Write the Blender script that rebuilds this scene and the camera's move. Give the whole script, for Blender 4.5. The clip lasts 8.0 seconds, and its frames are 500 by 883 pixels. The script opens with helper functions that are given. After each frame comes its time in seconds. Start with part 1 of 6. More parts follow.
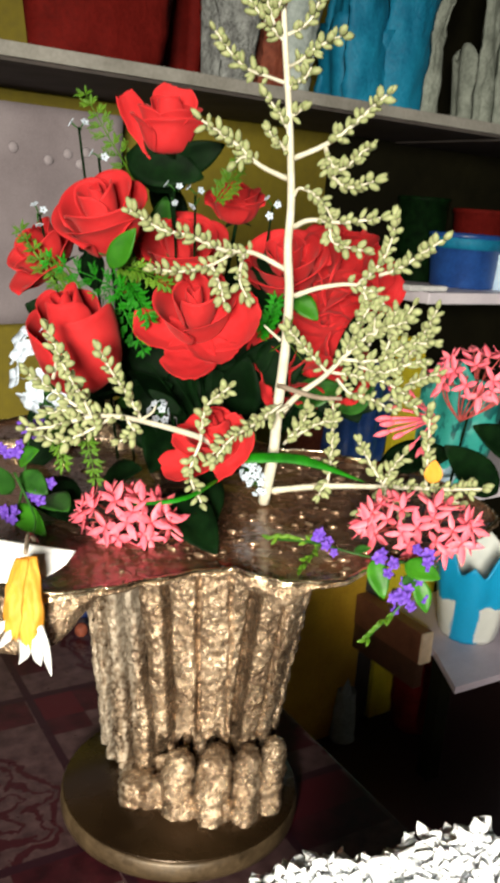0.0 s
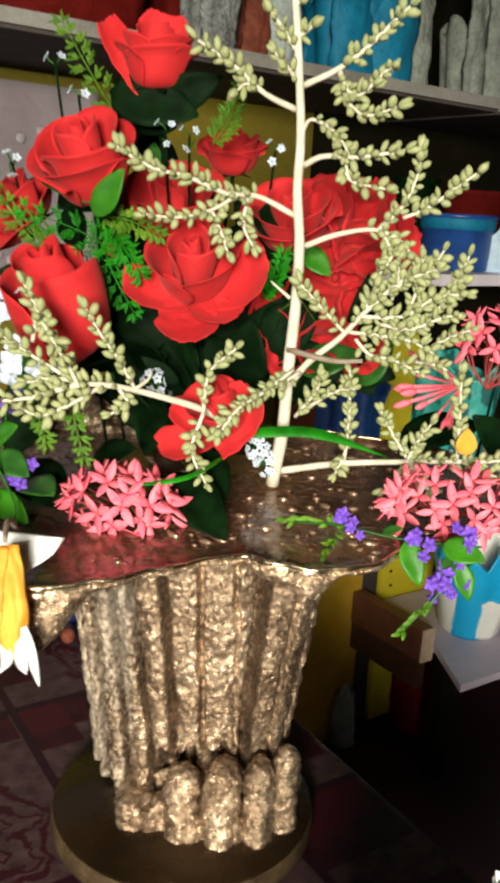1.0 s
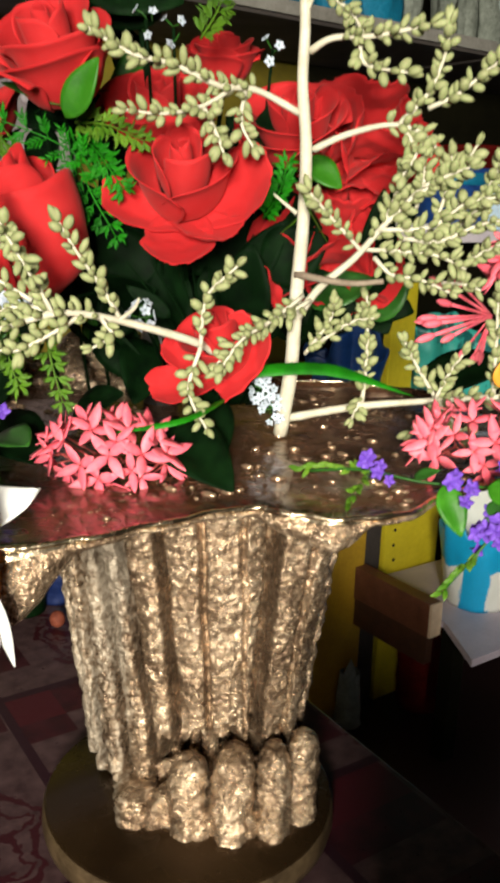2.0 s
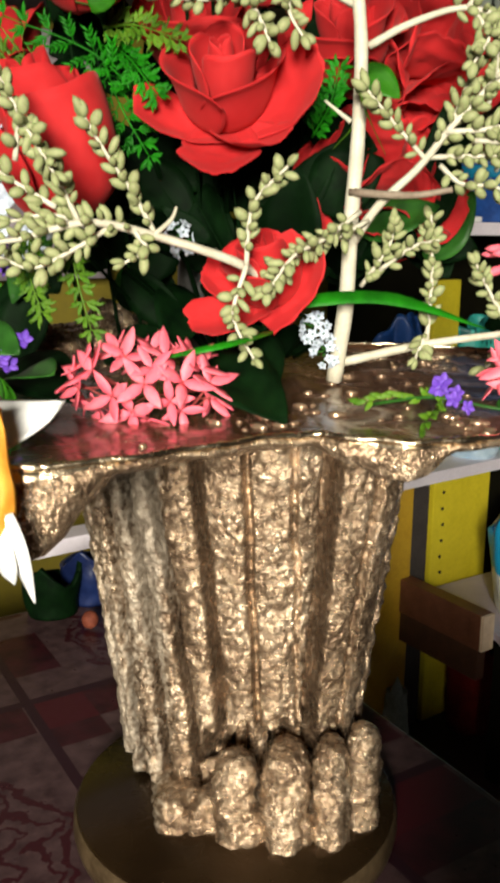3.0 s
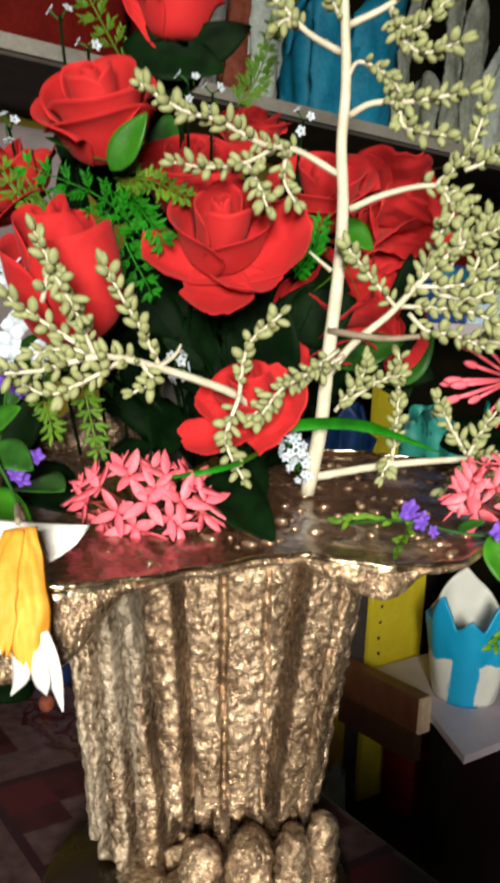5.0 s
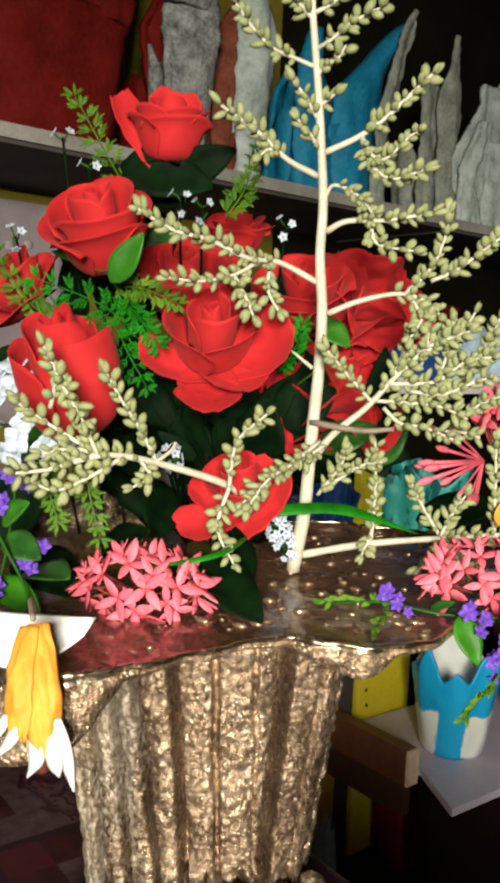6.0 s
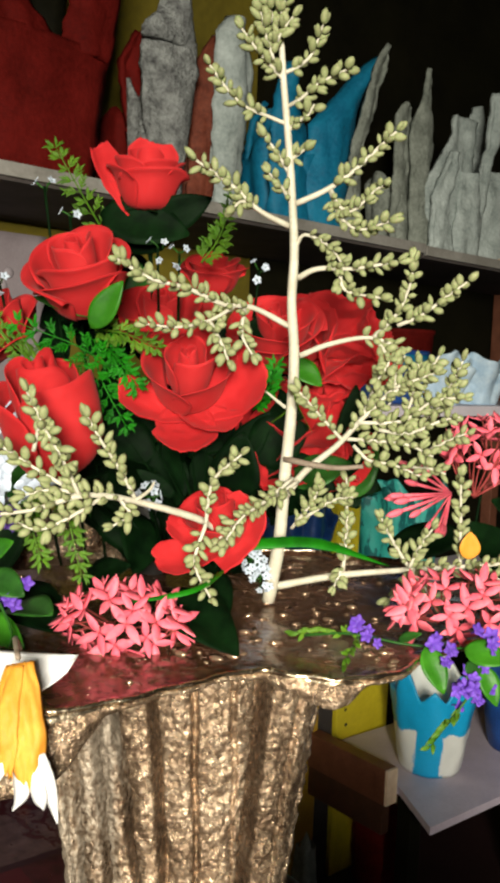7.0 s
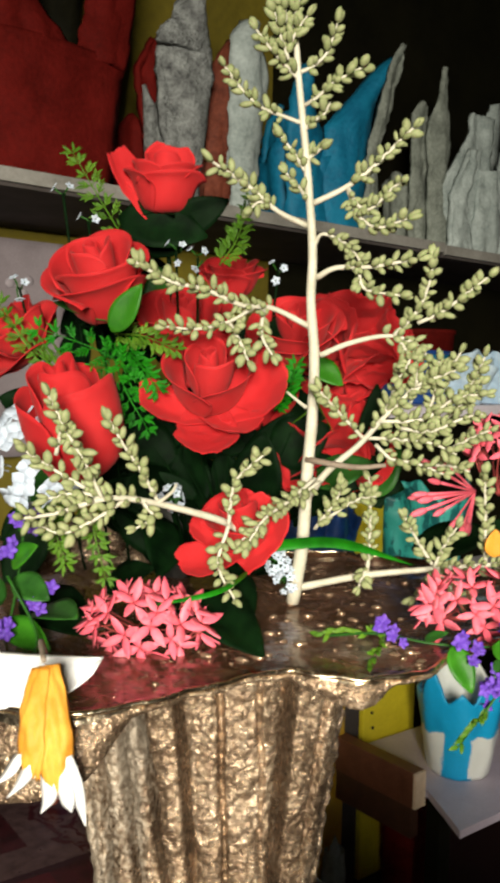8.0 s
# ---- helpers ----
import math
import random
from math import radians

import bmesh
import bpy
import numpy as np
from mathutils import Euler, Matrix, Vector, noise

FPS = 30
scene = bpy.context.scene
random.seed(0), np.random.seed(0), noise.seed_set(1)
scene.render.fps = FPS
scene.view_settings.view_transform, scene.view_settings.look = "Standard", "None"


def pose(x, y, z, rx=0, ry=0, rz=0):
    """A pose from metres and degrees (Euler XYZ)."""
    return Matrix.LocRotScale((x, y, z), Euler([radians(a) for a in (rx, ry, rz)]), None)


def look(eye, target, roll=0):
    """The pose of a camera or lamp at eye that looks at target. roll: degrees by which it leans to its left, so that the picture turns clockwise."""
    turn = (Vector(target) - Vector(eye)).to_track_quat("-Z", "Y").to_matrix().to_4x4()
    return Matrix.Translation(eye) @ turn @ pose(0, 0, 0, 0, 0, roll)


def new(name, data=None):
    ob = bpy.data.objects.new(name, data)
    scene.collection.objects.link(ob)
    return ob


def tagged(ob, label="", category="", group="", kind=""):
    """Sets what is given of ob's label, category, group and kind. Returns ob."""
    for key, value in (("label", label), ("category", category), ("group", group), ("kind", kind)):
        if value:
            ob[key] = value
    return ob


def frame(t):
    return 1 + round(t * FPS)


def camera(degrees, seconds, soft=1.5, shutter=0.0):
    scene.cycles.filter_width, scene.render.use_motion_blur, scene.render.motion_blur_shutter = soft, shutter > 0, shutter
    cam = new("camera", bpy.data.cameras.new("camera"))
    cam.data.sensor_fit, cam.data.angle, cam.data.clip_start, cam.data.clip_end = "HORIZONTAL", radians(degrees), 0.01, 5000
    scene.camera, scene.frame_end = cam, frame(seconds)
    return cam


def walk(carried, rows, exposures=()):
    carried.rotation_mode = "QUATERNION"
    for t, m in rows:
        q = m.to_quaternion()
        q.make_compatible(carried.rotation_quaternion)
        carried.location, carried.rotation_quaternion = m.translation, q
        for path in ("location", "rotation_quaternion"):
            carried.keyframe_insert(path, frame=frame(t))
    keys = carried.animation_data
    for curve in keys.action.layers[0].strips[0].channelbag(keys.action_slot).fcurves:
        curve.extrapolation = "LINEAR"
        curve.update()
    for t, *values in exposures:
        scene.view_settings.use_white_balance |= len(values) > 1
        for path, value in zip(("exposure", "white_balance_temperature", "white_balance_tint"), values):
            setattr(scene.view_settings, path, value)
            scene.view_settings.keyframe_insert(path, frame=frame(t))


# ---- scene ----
cam = camera(32.4, 8.0, soft=3.8, shutter=0.5)
PATH = [
    (0, (0.087, 0.022, 1.423), (-0.157, 1.936, 0.899), 4.3),
    (0.3, (0.094, 0.034, 1.414), (-0.184, 1.938, 0.869), 3.3),
    (0.5, (0.073, 0.048, 1.404), (-0.172, 1.964, 0.887), 3.4),
    (1, (0.054, 0.103, 1.371), (-0.143, 2.026, 0.859), 3.3),
    (1.2, (0.051, 0.123, 1.36), (-0.126, 2.045, 0.839), 4.0),
    (2.3, (0.025, 0.203, 1.29), (-0.138, 2.121, 0.747), 1.1),
    (2.5, (0.018, 0.215, 1.272), (-0.135, 2.133, 0.728), 1.3),
    (2.7, (0.015, 0.226, 1.256), (-0.176, 2.143, 0.718), 0.7),
    (3, (0.018, 0.237, 1.235), (-0.229, 2.166, 0.767), 0.3),
    (3.5, (0.005, 0.246, 1.215), (-0.143, 2.178, 0.722), 1.9),
    (4, (-0.004, 0.225, 1.23), (-0.144, 2.184, 0.855), 1.6),
    (4.5, (-0.01, 0.208, 1.25), (-0.137, 2.174, 0.903), 2.4),
    (5.8, (-0.013, 0.141, 1.312), (-0.091, 2.127, 1.091), 2.8),
    (6, (-0.013, 0.135, 1.316), (-0.091, 2.123, 1.108), 2.5),
    (6.5, (-0.01, 0.12, 1.33), (-0.053, 2.112, 1.154), 2.4),
    (7, (-0.009, 0.109, 1.336), (-0.043, 2.101, 1.167), 2.3),
    (7.5, (-0.009, 0.105, 1.337), (-0.039, 2.099, 1.179), 2.2),
    (8, (-0.009, 0.11, 1.333), (-0.093, 2.101, 1.173), 1.2),
]
walk(cam, [(t, look(eye, target, roll)) for t, eye, target, roll in PATH], ((0, 0.12), (1, 0.0), (2.5, -0.05), (4, -0.14), (8, -0.18)))

# ---- world, light ----
world = bpy.data.worlds.new("world")
scene.world = world
world.use_nodes = True
_wn = world.node_tree
_sky = _wn.nodes.new("ShaderNodeTexSky")
_sky.sky_type, _sky.sun_disc = "NISHITA", False
_sky.sun_elevation, _sky.sun_rotation = radians(40), radians(200)
_wn.links.new(_sky.outputs[0], _wn.nodes["Background"].inputs[0])
_wn.nodes["Background"].inputs[1].default_value = 0.05


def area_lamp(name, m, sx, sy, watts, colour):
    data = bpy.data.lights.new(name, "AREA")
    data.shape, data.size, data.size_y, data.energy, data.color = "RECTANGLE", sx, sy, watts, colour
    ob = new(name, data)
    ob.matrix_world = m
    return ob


# added key light behind the camera; no window is known there
ADDED_KEY_W = 50.0
added_key = area_lamp("added_key_light", look((0.10, -1.62, 1.64), (0.14, 1.0, 0.82)), 0.60, 0.54, ADDED_KEY_W, (1.0, 0.94, 0.79))
# narrow spread dims the upper shelves against the stand
added_key.data.spread = radians(95)

# ---- materials ----
def mat(name, base=(0.5, 0.5, 0.5), rough=0.5, metal=0.0, spec=0.5):
    m = bpy.data.materials.new(name)
    m.use_nodes = True
    b = m.node_tree.nodes["Principled BSDF"]
    b.inputs["Base Color"].default_value = (*base, 1)
    b.inputs["Roughness"].default_value = rough
    b.inputs["Metallic"].default_value = metal
    b.inputs["Specular IOR Level"].default_value = spec
    return m


class Nodes:
    """Short way to wire a material's nodes."""

    def __init__(self, m):
        self.m, self.t = m, m.node_tree
        self.b = self.t.nodes["Principled BSDF"]

    def add(self, kind, **inputs):
        n = self.t.nodes.new(kind)
        for k, v in inputs.items():
            self.put(n, k, v)
        return n

    def put(self, n, k, v):
        s = n.inputs[int(k[1:])] if k[0] == "i" and k[1:].isdigit() else n.inputs[k.replace("_", " ")]
        if hasattr(v, "is_output"):
            self.t.links.new(v, s)
        else:
            s.default_value = v

    def coords(self, scale=(1, 1, 1), which="Object"):
        c = self.add("ShaderNodeTexCoord")
        mp = self.add("ShaderNodeMapping", Vector=c.outputs[which])
        mp.inputs["Scale"].default_value = scale
        return mp.outputs[0]

    def noise(self, vec, scale, detail=4.0, rough=0.55):
        return self.add("ShaderNodeTexNoise", Vector=vec, Scale=scale, Detail=detail, Roughness=rough).outputs["Fac"]

    def ramp(self, fac, stops):
        n = self.add("ShaderNodeValToRGB", Fac=fac)
        e = n.color_ramp.elements
        while len(e) < len(stops):
            e.new(0.5)
        for el, (p, c) in zip(e, stops):
            el.position, el.color = p, (*c, 1) if len(c) == 3 else c
        return n.outputs[0]

    def mix(self, fac, a, b, kind="MIX"):
        n = self.t.nodes.new("ShaderNodeMix")
        n.data_type, n.blend_type = "RGBA", kind
        for k, v in ((0, fac), (6, a), (7, b)):
            if hasattr(v, "is_output"):
                self.t.links.new(v, n.inputs[k])
            else:
                n.inputs[k].default_value = (*v, 1) if isinstance(v, tuple) else v
        return n.outputs[2]

    def math(self, op, a, b=0.0, c=0.0):
        n = self.t.nodes.new("ShaderNodeMath")
        n.operation = op
        for k, v in enumerate((a, b, c)):
            if hasattr(v, "is_output"):
                self.t.links.new(v, n.inputs[k])
            else:
                n.inputs[k].default_value = v
        return n.outputs[0]

    def bump(self, height, strength=0.5, distance=0.002):
        n = self.add("ShaderNodeBump", Height=height, Strength=strength, Distance=distance)
        self.t.links.new(n.outputs[0], self.b.inputs["Normal"])

    def base(self, out):
        self.t.links.new(out, self.b.inputs["Base Color"])

    def rough(self, out):
        self.t.links.new(out, self.b.inputs["Roughness"])


def varied(name, dark, light, rough=0.5, scale=40.0, fine=250.0, bump=0.3, dist=0.001, metal=0.0, spec=0.5, shift=0.0):
    """Two-scale colour variation with fine relief; shift varies the brightness from piece to piece."""
    m = mat(name, light, rough, metal, spec)
    n = Nodes(m)
    v = n.coords()
    a, f = n.noise(v, scale), n.noise(v, fine, 6)
    k = n.math("ADD", n.math("MULTIPLY", a, 0.65), n.math("MULTIPLY", f, 0.35))
    col = n.ramp(k, [(0.32, dark), (0.68, light)])
    if shift:
        rnd = n.add("ShaderNodeObjectInfo").outputs["Random"]
        col = n.mix(n.math("MULTIPLY", rnd, shift), col, dark)
    n.base(col)
    n.rough(n.math("ADD", n.math("MULTIPLY", f, 0.3), rough - 0.15))
    n.bump(f, bump, dist)
    return m


def gold_paint(name):
    """Bronze-gold paint over rough cement, worn to grey on one side and along the ribs."""
    m = mat(name, (0.4, 0.28, 0.13), 0.3, 0.85)
    n = Nodes(m)
    v = n.coords()
    big, lump, mid, fine = n.noise(v, 16, 4), n.noise(v, 78, 2), n.noise(v, 185, 3), n.noise(v, 460, 2)
    k = n.math("ADD", n.math("MULTIPLY", mid, 0.55), n.math("MULTIPLY", big, 0.45))
    gold = n.ramp(k, [(0.34, (0.100, 0.060, 0.037)), (0.50, (0.31, 0.216, 0.140)), (0.66, (0.74, 0.58, 0.42))])
    strip = n.noise(n.coords((9, 9, 1.2)), 2.4, 3)
    xyz = n.add("ShaderNodeSeparateXYZ", Vector=v).outputs
    side = n.math("MULTIPLY", n.math("ADD", xyz[0], 0.030), -4.0)
    side = n.math("MINIMUM", n.math("MAXIMUM", side, -0.10), 0.13)
    high = n.math("MINIMUM", n.math("MAXIMUM", n.math("MULTIPLY", n.math("SUBTRACT", xyz[2], 0.330), 12.0), 0.0), 0.4)
    wear = n.math("ADD", n.math("SUBTRACT", side, high), n.math("ADD", n.math("MULTIPLY", strip, 0.72), n.math("MULTIPLY", mid, 0.28)))
    worn = n.ramp(wear, [(0.56, (0, 0, 0)), (0.68, (0.66, 0.66, 0.66))])
    n.base(n.mix(worn, gold, n.ramp(mid, [(0.35, (0.20, 0.165, 0.125)), (0.65, (0.44, 0.395, 0.325))])))
    n.t.links.new(n.math("SUBTRACT", 0.76, n.math("MULTIPLY", worn, 0.60)), n.b.inputs["Metallic"])
    n.rough(n.math("ADD", n.math("MULTIPLY", lump, 0.18), n.math("ADD", n.math("MULTIPLY", worn, 0.2), 0.18)))
    h = n.math("ADD", n.math("MULTIPLY", mid, 0.65), n.math("ADD", n.math("MULTIPLY", fine, 0.55), n.math("MULTIPLY", lump, 0.25)))
    n.bump(h, 1.0, 0.0034)
    return m


def brown_gloss(name, dark, light, bump=0.6, dist=0.004, rough=0.16, metal=0.25, coarse=0.12, coat=0.3, deep=2.2):
    """Thick bronze-brown lacquer, smooth in places and pitted in others."""
    m = mat(name, light, rough, metal)
    n = Nodes(m)
    v = n.coords()
    big, mid, fine = n.noise(v, 7, 3), n.noise(v, 26, 2), n.noise(v, 150, 2)
    pits = n.ramp(fine, [(0.52, (0, 0, 0)), (0.64, (1, 1, 1))])
    xyz = n.add("ShaderNodeSeparateXYZ", Vector=v).outputs
    side = n.math("ADD", n.math("ADD", xyz[0], 0.13), n.math("MULTIPLY", xyz[1], 0.5))
    side = n.math("MINIMUM", n.math("MAXIMUM", n.math("ADD", n.math("MULTIPLY", side, 12.0), 0.5), 0.06), 1.0)
    where = n.math("MULTIPLY", side, n.ramp(n.noise(v, 11, 2), [(0.36, (0.35, 0.35, 0.35)), (0.54, (1, 1, 1))]))
    n.base(n.ramp(big, [(0.35, dark), (0.65, light)]))
    n.rough(n.math("ADD", n.math("MULTIPLY", mid, 0.15), rough - 0.06))
    n.bump(n.math("ADD", n.math("MULTIPLY", n.math("MULTIPLY", mid, where), coarse), n.math("MULTIPLY", n.math("MULTIPLY", pits, where), deep)), bump, dist)
    n.b.inputs["Coat Weight"].default_value = coat
    n.b.inputs["Coat Roughness"].default_value = 0.09
    return m


def fabric_red(name):
    m = mat(name, (0.62, 0.012, 0.018), 0.85, 0.0, 0.12)
    n = Nodes(m)
    v = n.coords()
    a, f = n.noise(v, 22, 3), n.noise(v, 900, 2)
    rnd = n.add("ShaderNodeObjectInfo").outputs["Random"]
    col = n.ramp(a, [(0.3, (0.37, 0.013, 0.016)), (0.7, (0.55, 0.030, 0.033))])
    n.base(n.mix(n.math("MULTIPLY", rnd, 0.35), col, (0.33, 0.009, 0.012)))
    n.bump(f, 0.15, 0.0005)
    n.b.inputs["Sheen Weight"].default_value = 0.07
    n.b.inputs["Sheen Roughness"].default_value = 0.4
    n.b.inputs["Sheen Tint"].default_value = (1.0, 0.45, 0.42, 1)
    n.b.inputs["Subsurface Weight"].default_value = 0.22
    n.b.inputs["Subsurface Radius"].default_value = (0.010, 0.0015, 0.0015)
    return m


def leaf_mat(name, dark, light, rough=0.4, scale=60.0, spec=0.16):
    m = mat(name, light, rough, 0.0, spec)
    n = Nodes(m)
    v = n.coords()
    a = n.noise(v, scale, 4)
    rnd = n.add("ShaderNodeObjectInfo").outputs["Random"]
    col = n.ramp(a, [(0.3, dark), (0.7, light)])
    n.base(n.mix(n.math("MULTIPLY", rnd, 0.45), col, dark))
    n.bump(n.noise(v, 400, 2), 0.25, 0.0008)
    n.b.inputs["Subsurface Weight"].default_value = 0.08
    n.b.inputs["Subsurface Radius"].default_value = (0.001, 0.003, 0.0008)
    return m


def tile_print(name):
    """Printed vinyl with maroon bands, beige blocks and marbled flower squares."""
    m = mat(name, (0.2, 0.1, 0.1), 0.3, 0.0, 0.25)
    n = Nodes(m)
    v = n.coords()
    s = n.add("ShaderNodeSeparateXYZ", Vector=v)
    x, y = s.outputs[0], s.outputs[1]
    P = 0.31

    def cell(a):
        return n.math("WRAP", a, P, 0.0)

    # the strip along the free edge is wider than the bands between the squares
    edge = n.math("GREATER_THAN", x, -0.20)
    cx = cell(n.math("ADD", x, n.math("SUBTRACT", 0.307, n.math("MULTIPLY", edge, 0.187))))
    cy = cell(n.math("ADD", y, 0.056))
    band_x = n.math("LESS_THAN", cx, n.math("ADD", 0.055, n.math("MULTIPLY", edge, 0.065)))
    band_y = n.math("LESS_THAN", cy, 0.056)
    band = n.math("MAXIMUM", band_x, band_y)
    line = n.math("MAXIMUM", n.math("COMPARE", cx, 0.305, 0.006), n.math("COMPARE", cy, 0.062, 0.006))
    both = n.math("MULTIPLY", band_x, band_y)
    # beige blocks across the bands
    bx = n.math("MULTIPLY", n.math("LESS_THAN", n.math("WRAP", y, 0.16, 0.0), 0.057), band_x)
    by = n.math("MULTIPLY", n.math("LESS_THAN", n.math("WRAP", x, 0.16, 0.0), 0.057), band_y)
    block = n.math("MAXIMUM", bx, by)
    # flower: petals round the middle of each square
    mx, my = n.math("SUBTRACT", cx, 0.183), n.math("SUBTRACT", cy, 0.160)
    rad = n.math("SQRT", n.math("ADD", n.math("MULTIPLY", mx, mx), n.math("MULTIPLY", my, my)))
    ang = n.math("ARCTAN2", my, mx)
    wob = n.noise(v, 30, 3)
    pet = n.math("SINE", n.math("ADD", n.math("MULTIPLY", ang, 7.0), n.math("MULTIPLY", wob, 8.0)))
    vein = n.math("SINE", n.math("ADD", n.math("MULTIPLY", rad, 190.0), n.math("MULTIPLY", pet, 3.2)))
    flower = n.math("MULTIPLY", n.math("LESS_THAN", n.math("ADD", rad, n.math("MULTIPLY", pet, 0.008)), 0.092), n.math("GREATER_THAN", n.math("ADD", vein, n.math("MULTIPLY", pet, 0.6)), 0.35))
    ring = n.math("COMPARE", n.math("ADD", rad, n.math("MULTIPLY", pet, 0.008)), 0.094, 0.004)
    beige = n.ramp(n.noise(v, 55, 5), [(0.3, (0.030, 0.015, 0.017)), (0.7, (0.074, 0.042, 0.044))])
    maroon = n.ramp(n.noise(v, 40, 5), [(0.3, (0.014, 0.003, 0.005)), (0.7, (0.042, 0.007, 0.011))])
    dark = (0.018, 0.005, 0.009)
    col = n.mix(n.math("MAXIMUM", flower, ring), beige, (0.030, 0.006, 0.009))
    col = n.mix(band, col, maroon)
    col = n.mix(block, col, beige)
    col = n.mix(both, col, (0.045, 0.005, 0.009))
    col = n.mix(line, col, dark)
    n.base(col)
    n.rough(n.math("ADD", n.math("MULTIPLY", n.noise(v, 90, 3), 0.25), 0.2))
    n.bump(n.noise(v, 160, 3), 0.08, 0.0006)
    return m


def two_tone(name, a, b, scale, cut=0.52, rough=0.45, pour=False):
    """Brushed paint of one colour over another, in large ragged patches or poured over the rim."""
    m = mat(name, a, rough)
    n = Nodes(m)
    v = n.coords((1, 1, 0.35))
    k = n.noise(v, scale, 5, 0.6)
    if pour:
        x, y, z = n.add("ShaderNodeSeparateXYZ", Vector=n.coords()).outputs
        across = n.math("ADD", n.math("MULTIPLY", x, 0.978), n.math("MULTIPLY", y, -0.209))
        far = n.math("ADD", n.math("MULTIPLY", x, 0.209), n.math("MULTIPLY", y, 0.978))
        across = n.math("ADD", across, 0.006)
        beside = n.math("SUBTRACT", n.math("MAXIMUM", across, n.math("MULTIPLY", across, -1.0)), 0.034)
        bare = n.math("MAXIMUM", n.math("MINIMUM", beside, n.math("SUBTRACT", 0.105, z)), n.math("SUBTRACT", far, 0.03))
        k = n.math("ADD", n.math("MULTIPLY", bare, 9.0), n.math("ADD", n.math("MULTIPLY", k, 0.45), cut - 0.225))
    f = n.noise(n.coords(), 140, 4)
    ca = n.mix(n.math("MULTIPLY", f, 0.5), a, tuple(c * 0.6 for c in a))
    n.base(n.mix(n.ramp(k, [(cut - 0.02, (0, 0, 0)), (cut + 0.02, (1, 1, 1))]), ca, b))
    n.bump(f, 0.35, 0.002)
    return m


GOLD = gold_paint("gold_paint")
BROWN = brown_gloss("brown_varnish", (0.12, 0.054, 0.026), (0.24, 0.115, 0.06), 1.0, 0.0120, 0.25, 0.45, 0.45, 0.40, 4.5)
# paler than the varnish, so the added beads' glints come out whiter
GLINT_BROWN = varied("glint_bead", (0.24, 0.15, 0.09), (0.48, 0.34, 0.23), 0.15, 60, 300, 0.2, 0.0006, 0.7)
DISC_BROWN = brown_gloss("disc_varnish", (0.020, 0.011, 0.005), (0.046, 0.026, 0.011), 0.12, 0.002, 0.26, 0.6, 0.12, 0.1)
GOLD_RIM = varied("polished_gold_rim", (0.58, 0.44, 0.28), (0.92, 0.78, 0.58), 0.24, 60, 200, 0.5, 0.0016, 1.0)
DISC_EDGE = varied("disc_edge_paint", (0.022, 0.013, 0.006), (0.12, 0.080, 0.042), 0.45, 26, 180, 0.4, 0.001, 0.3)
PRINT = tile_print("tile_print_vinyl")
RED = fabric_red("red_cloth_petal")
GREEN = leaf_mat("green_leaf", (0.010, 0.045, 0.007), (0.030, 0.12, 0.016))
LEAF_BRIGHT = leaf_mat("bright_leaf", (0.014, 0.085, 0.005), (0.042, 0.19, 0.010))
# dark leaf green, lowered to near black for the bouquet's inner shade
DARK_SHADED_GREEN = leaf_mat("dark_shaded_leaf", (0.0010, 0.0045, 0.0014), (0.0036, 0.016, 0.0036), 0.60, 60, 0.04)
LIME = leaf_mat("lime_leaf", (0.035, 0.10, 0.006), (0.10, 0.20, 0.014), 0.45)
FERN = leaf_mat("plastic_fern", (0.004, 0.080, 0.002), (0.016, 0.24, 0.006), 0.5)
STEM_WHITE = varied("white_stalk", (0.40, 0.37, 0.28), (0.62, 0.59, 0.48), 0.55, 60, 400, 0.3, 0.0008)
BUD = leaf_mat("pale_seed", (0.175, 0.195, 0.082), (0.38, 0.405, 0.215), 0.55, 120)
TWIG = varied("brown_twig", (0.14, 0.10, 0.07), (0.32, 0.26, 0.20), 0.6, 80, 400)
PINK = leaf_mat("coral_petal", (0.76, 0.10, 0.15), (0.92, 0.23, 0.29), 0.5, 90)
PINK_TUBE = leaf_mat("coral_tube", (0.22, 0.03, 0.03), (0.42, 0.09, 0.08), 0.5, 120)
VIOLET = leaf_mat("violet_petal", (0.08, 0.03, 0.30), (0.19, 0.09, 0.52), 0.5, 150)
WHITE_PETAL = varied("white_petal", (0.62, 0.62, 0.63), (0.86, 0.86, 0.85), 0.45, 50, 300, 0.15, 0.0006)
WHITE_BLOSSOM = varied("white_blossom", (0.34, 0.40, 0.50), (0.56, 0.63, 0.72), 0.5, 90, 400, 0.15, 0.0005)
ORANGE = leaf_mat("orange_petal", (0.54, 0.22, 0.022), (0.76, 0.35, 0.055), 0.55, 60)
WHITE_CLOTH = varied("white_cloth", (0.76, 0.79, 0.84), (0.88, 0.90, 0.93), 0.8, 30, 500, 0.5, 0.002)
cloth_skin = WHITE_CLOTH.node_tree.nodes["Principled BSDF"].inputs
cloth_skin["Subsurface Weight"].default_value = 0.5
cloth_skin["Subsurface Radius"].default_value = (0.012, 0.012, 0.012)
SHELF_UNDER = varied("dark_shelf_grey", (0.045, 0.038, 0.036), (0.085, 0.072, 0.068), 0.8, 12, 150, 0.3, 0.001, 0.0, 0.15)
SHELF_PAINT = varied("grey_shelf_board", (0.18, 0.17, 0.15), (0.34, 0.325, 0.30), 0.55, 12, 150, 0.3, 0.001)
LILAC_BOARD = varied("lilac_board", (0.66, 0.60, 0.68), (0.84, 0.78, 0.85), 0.5, 10, 150, 0.2, 0.001)
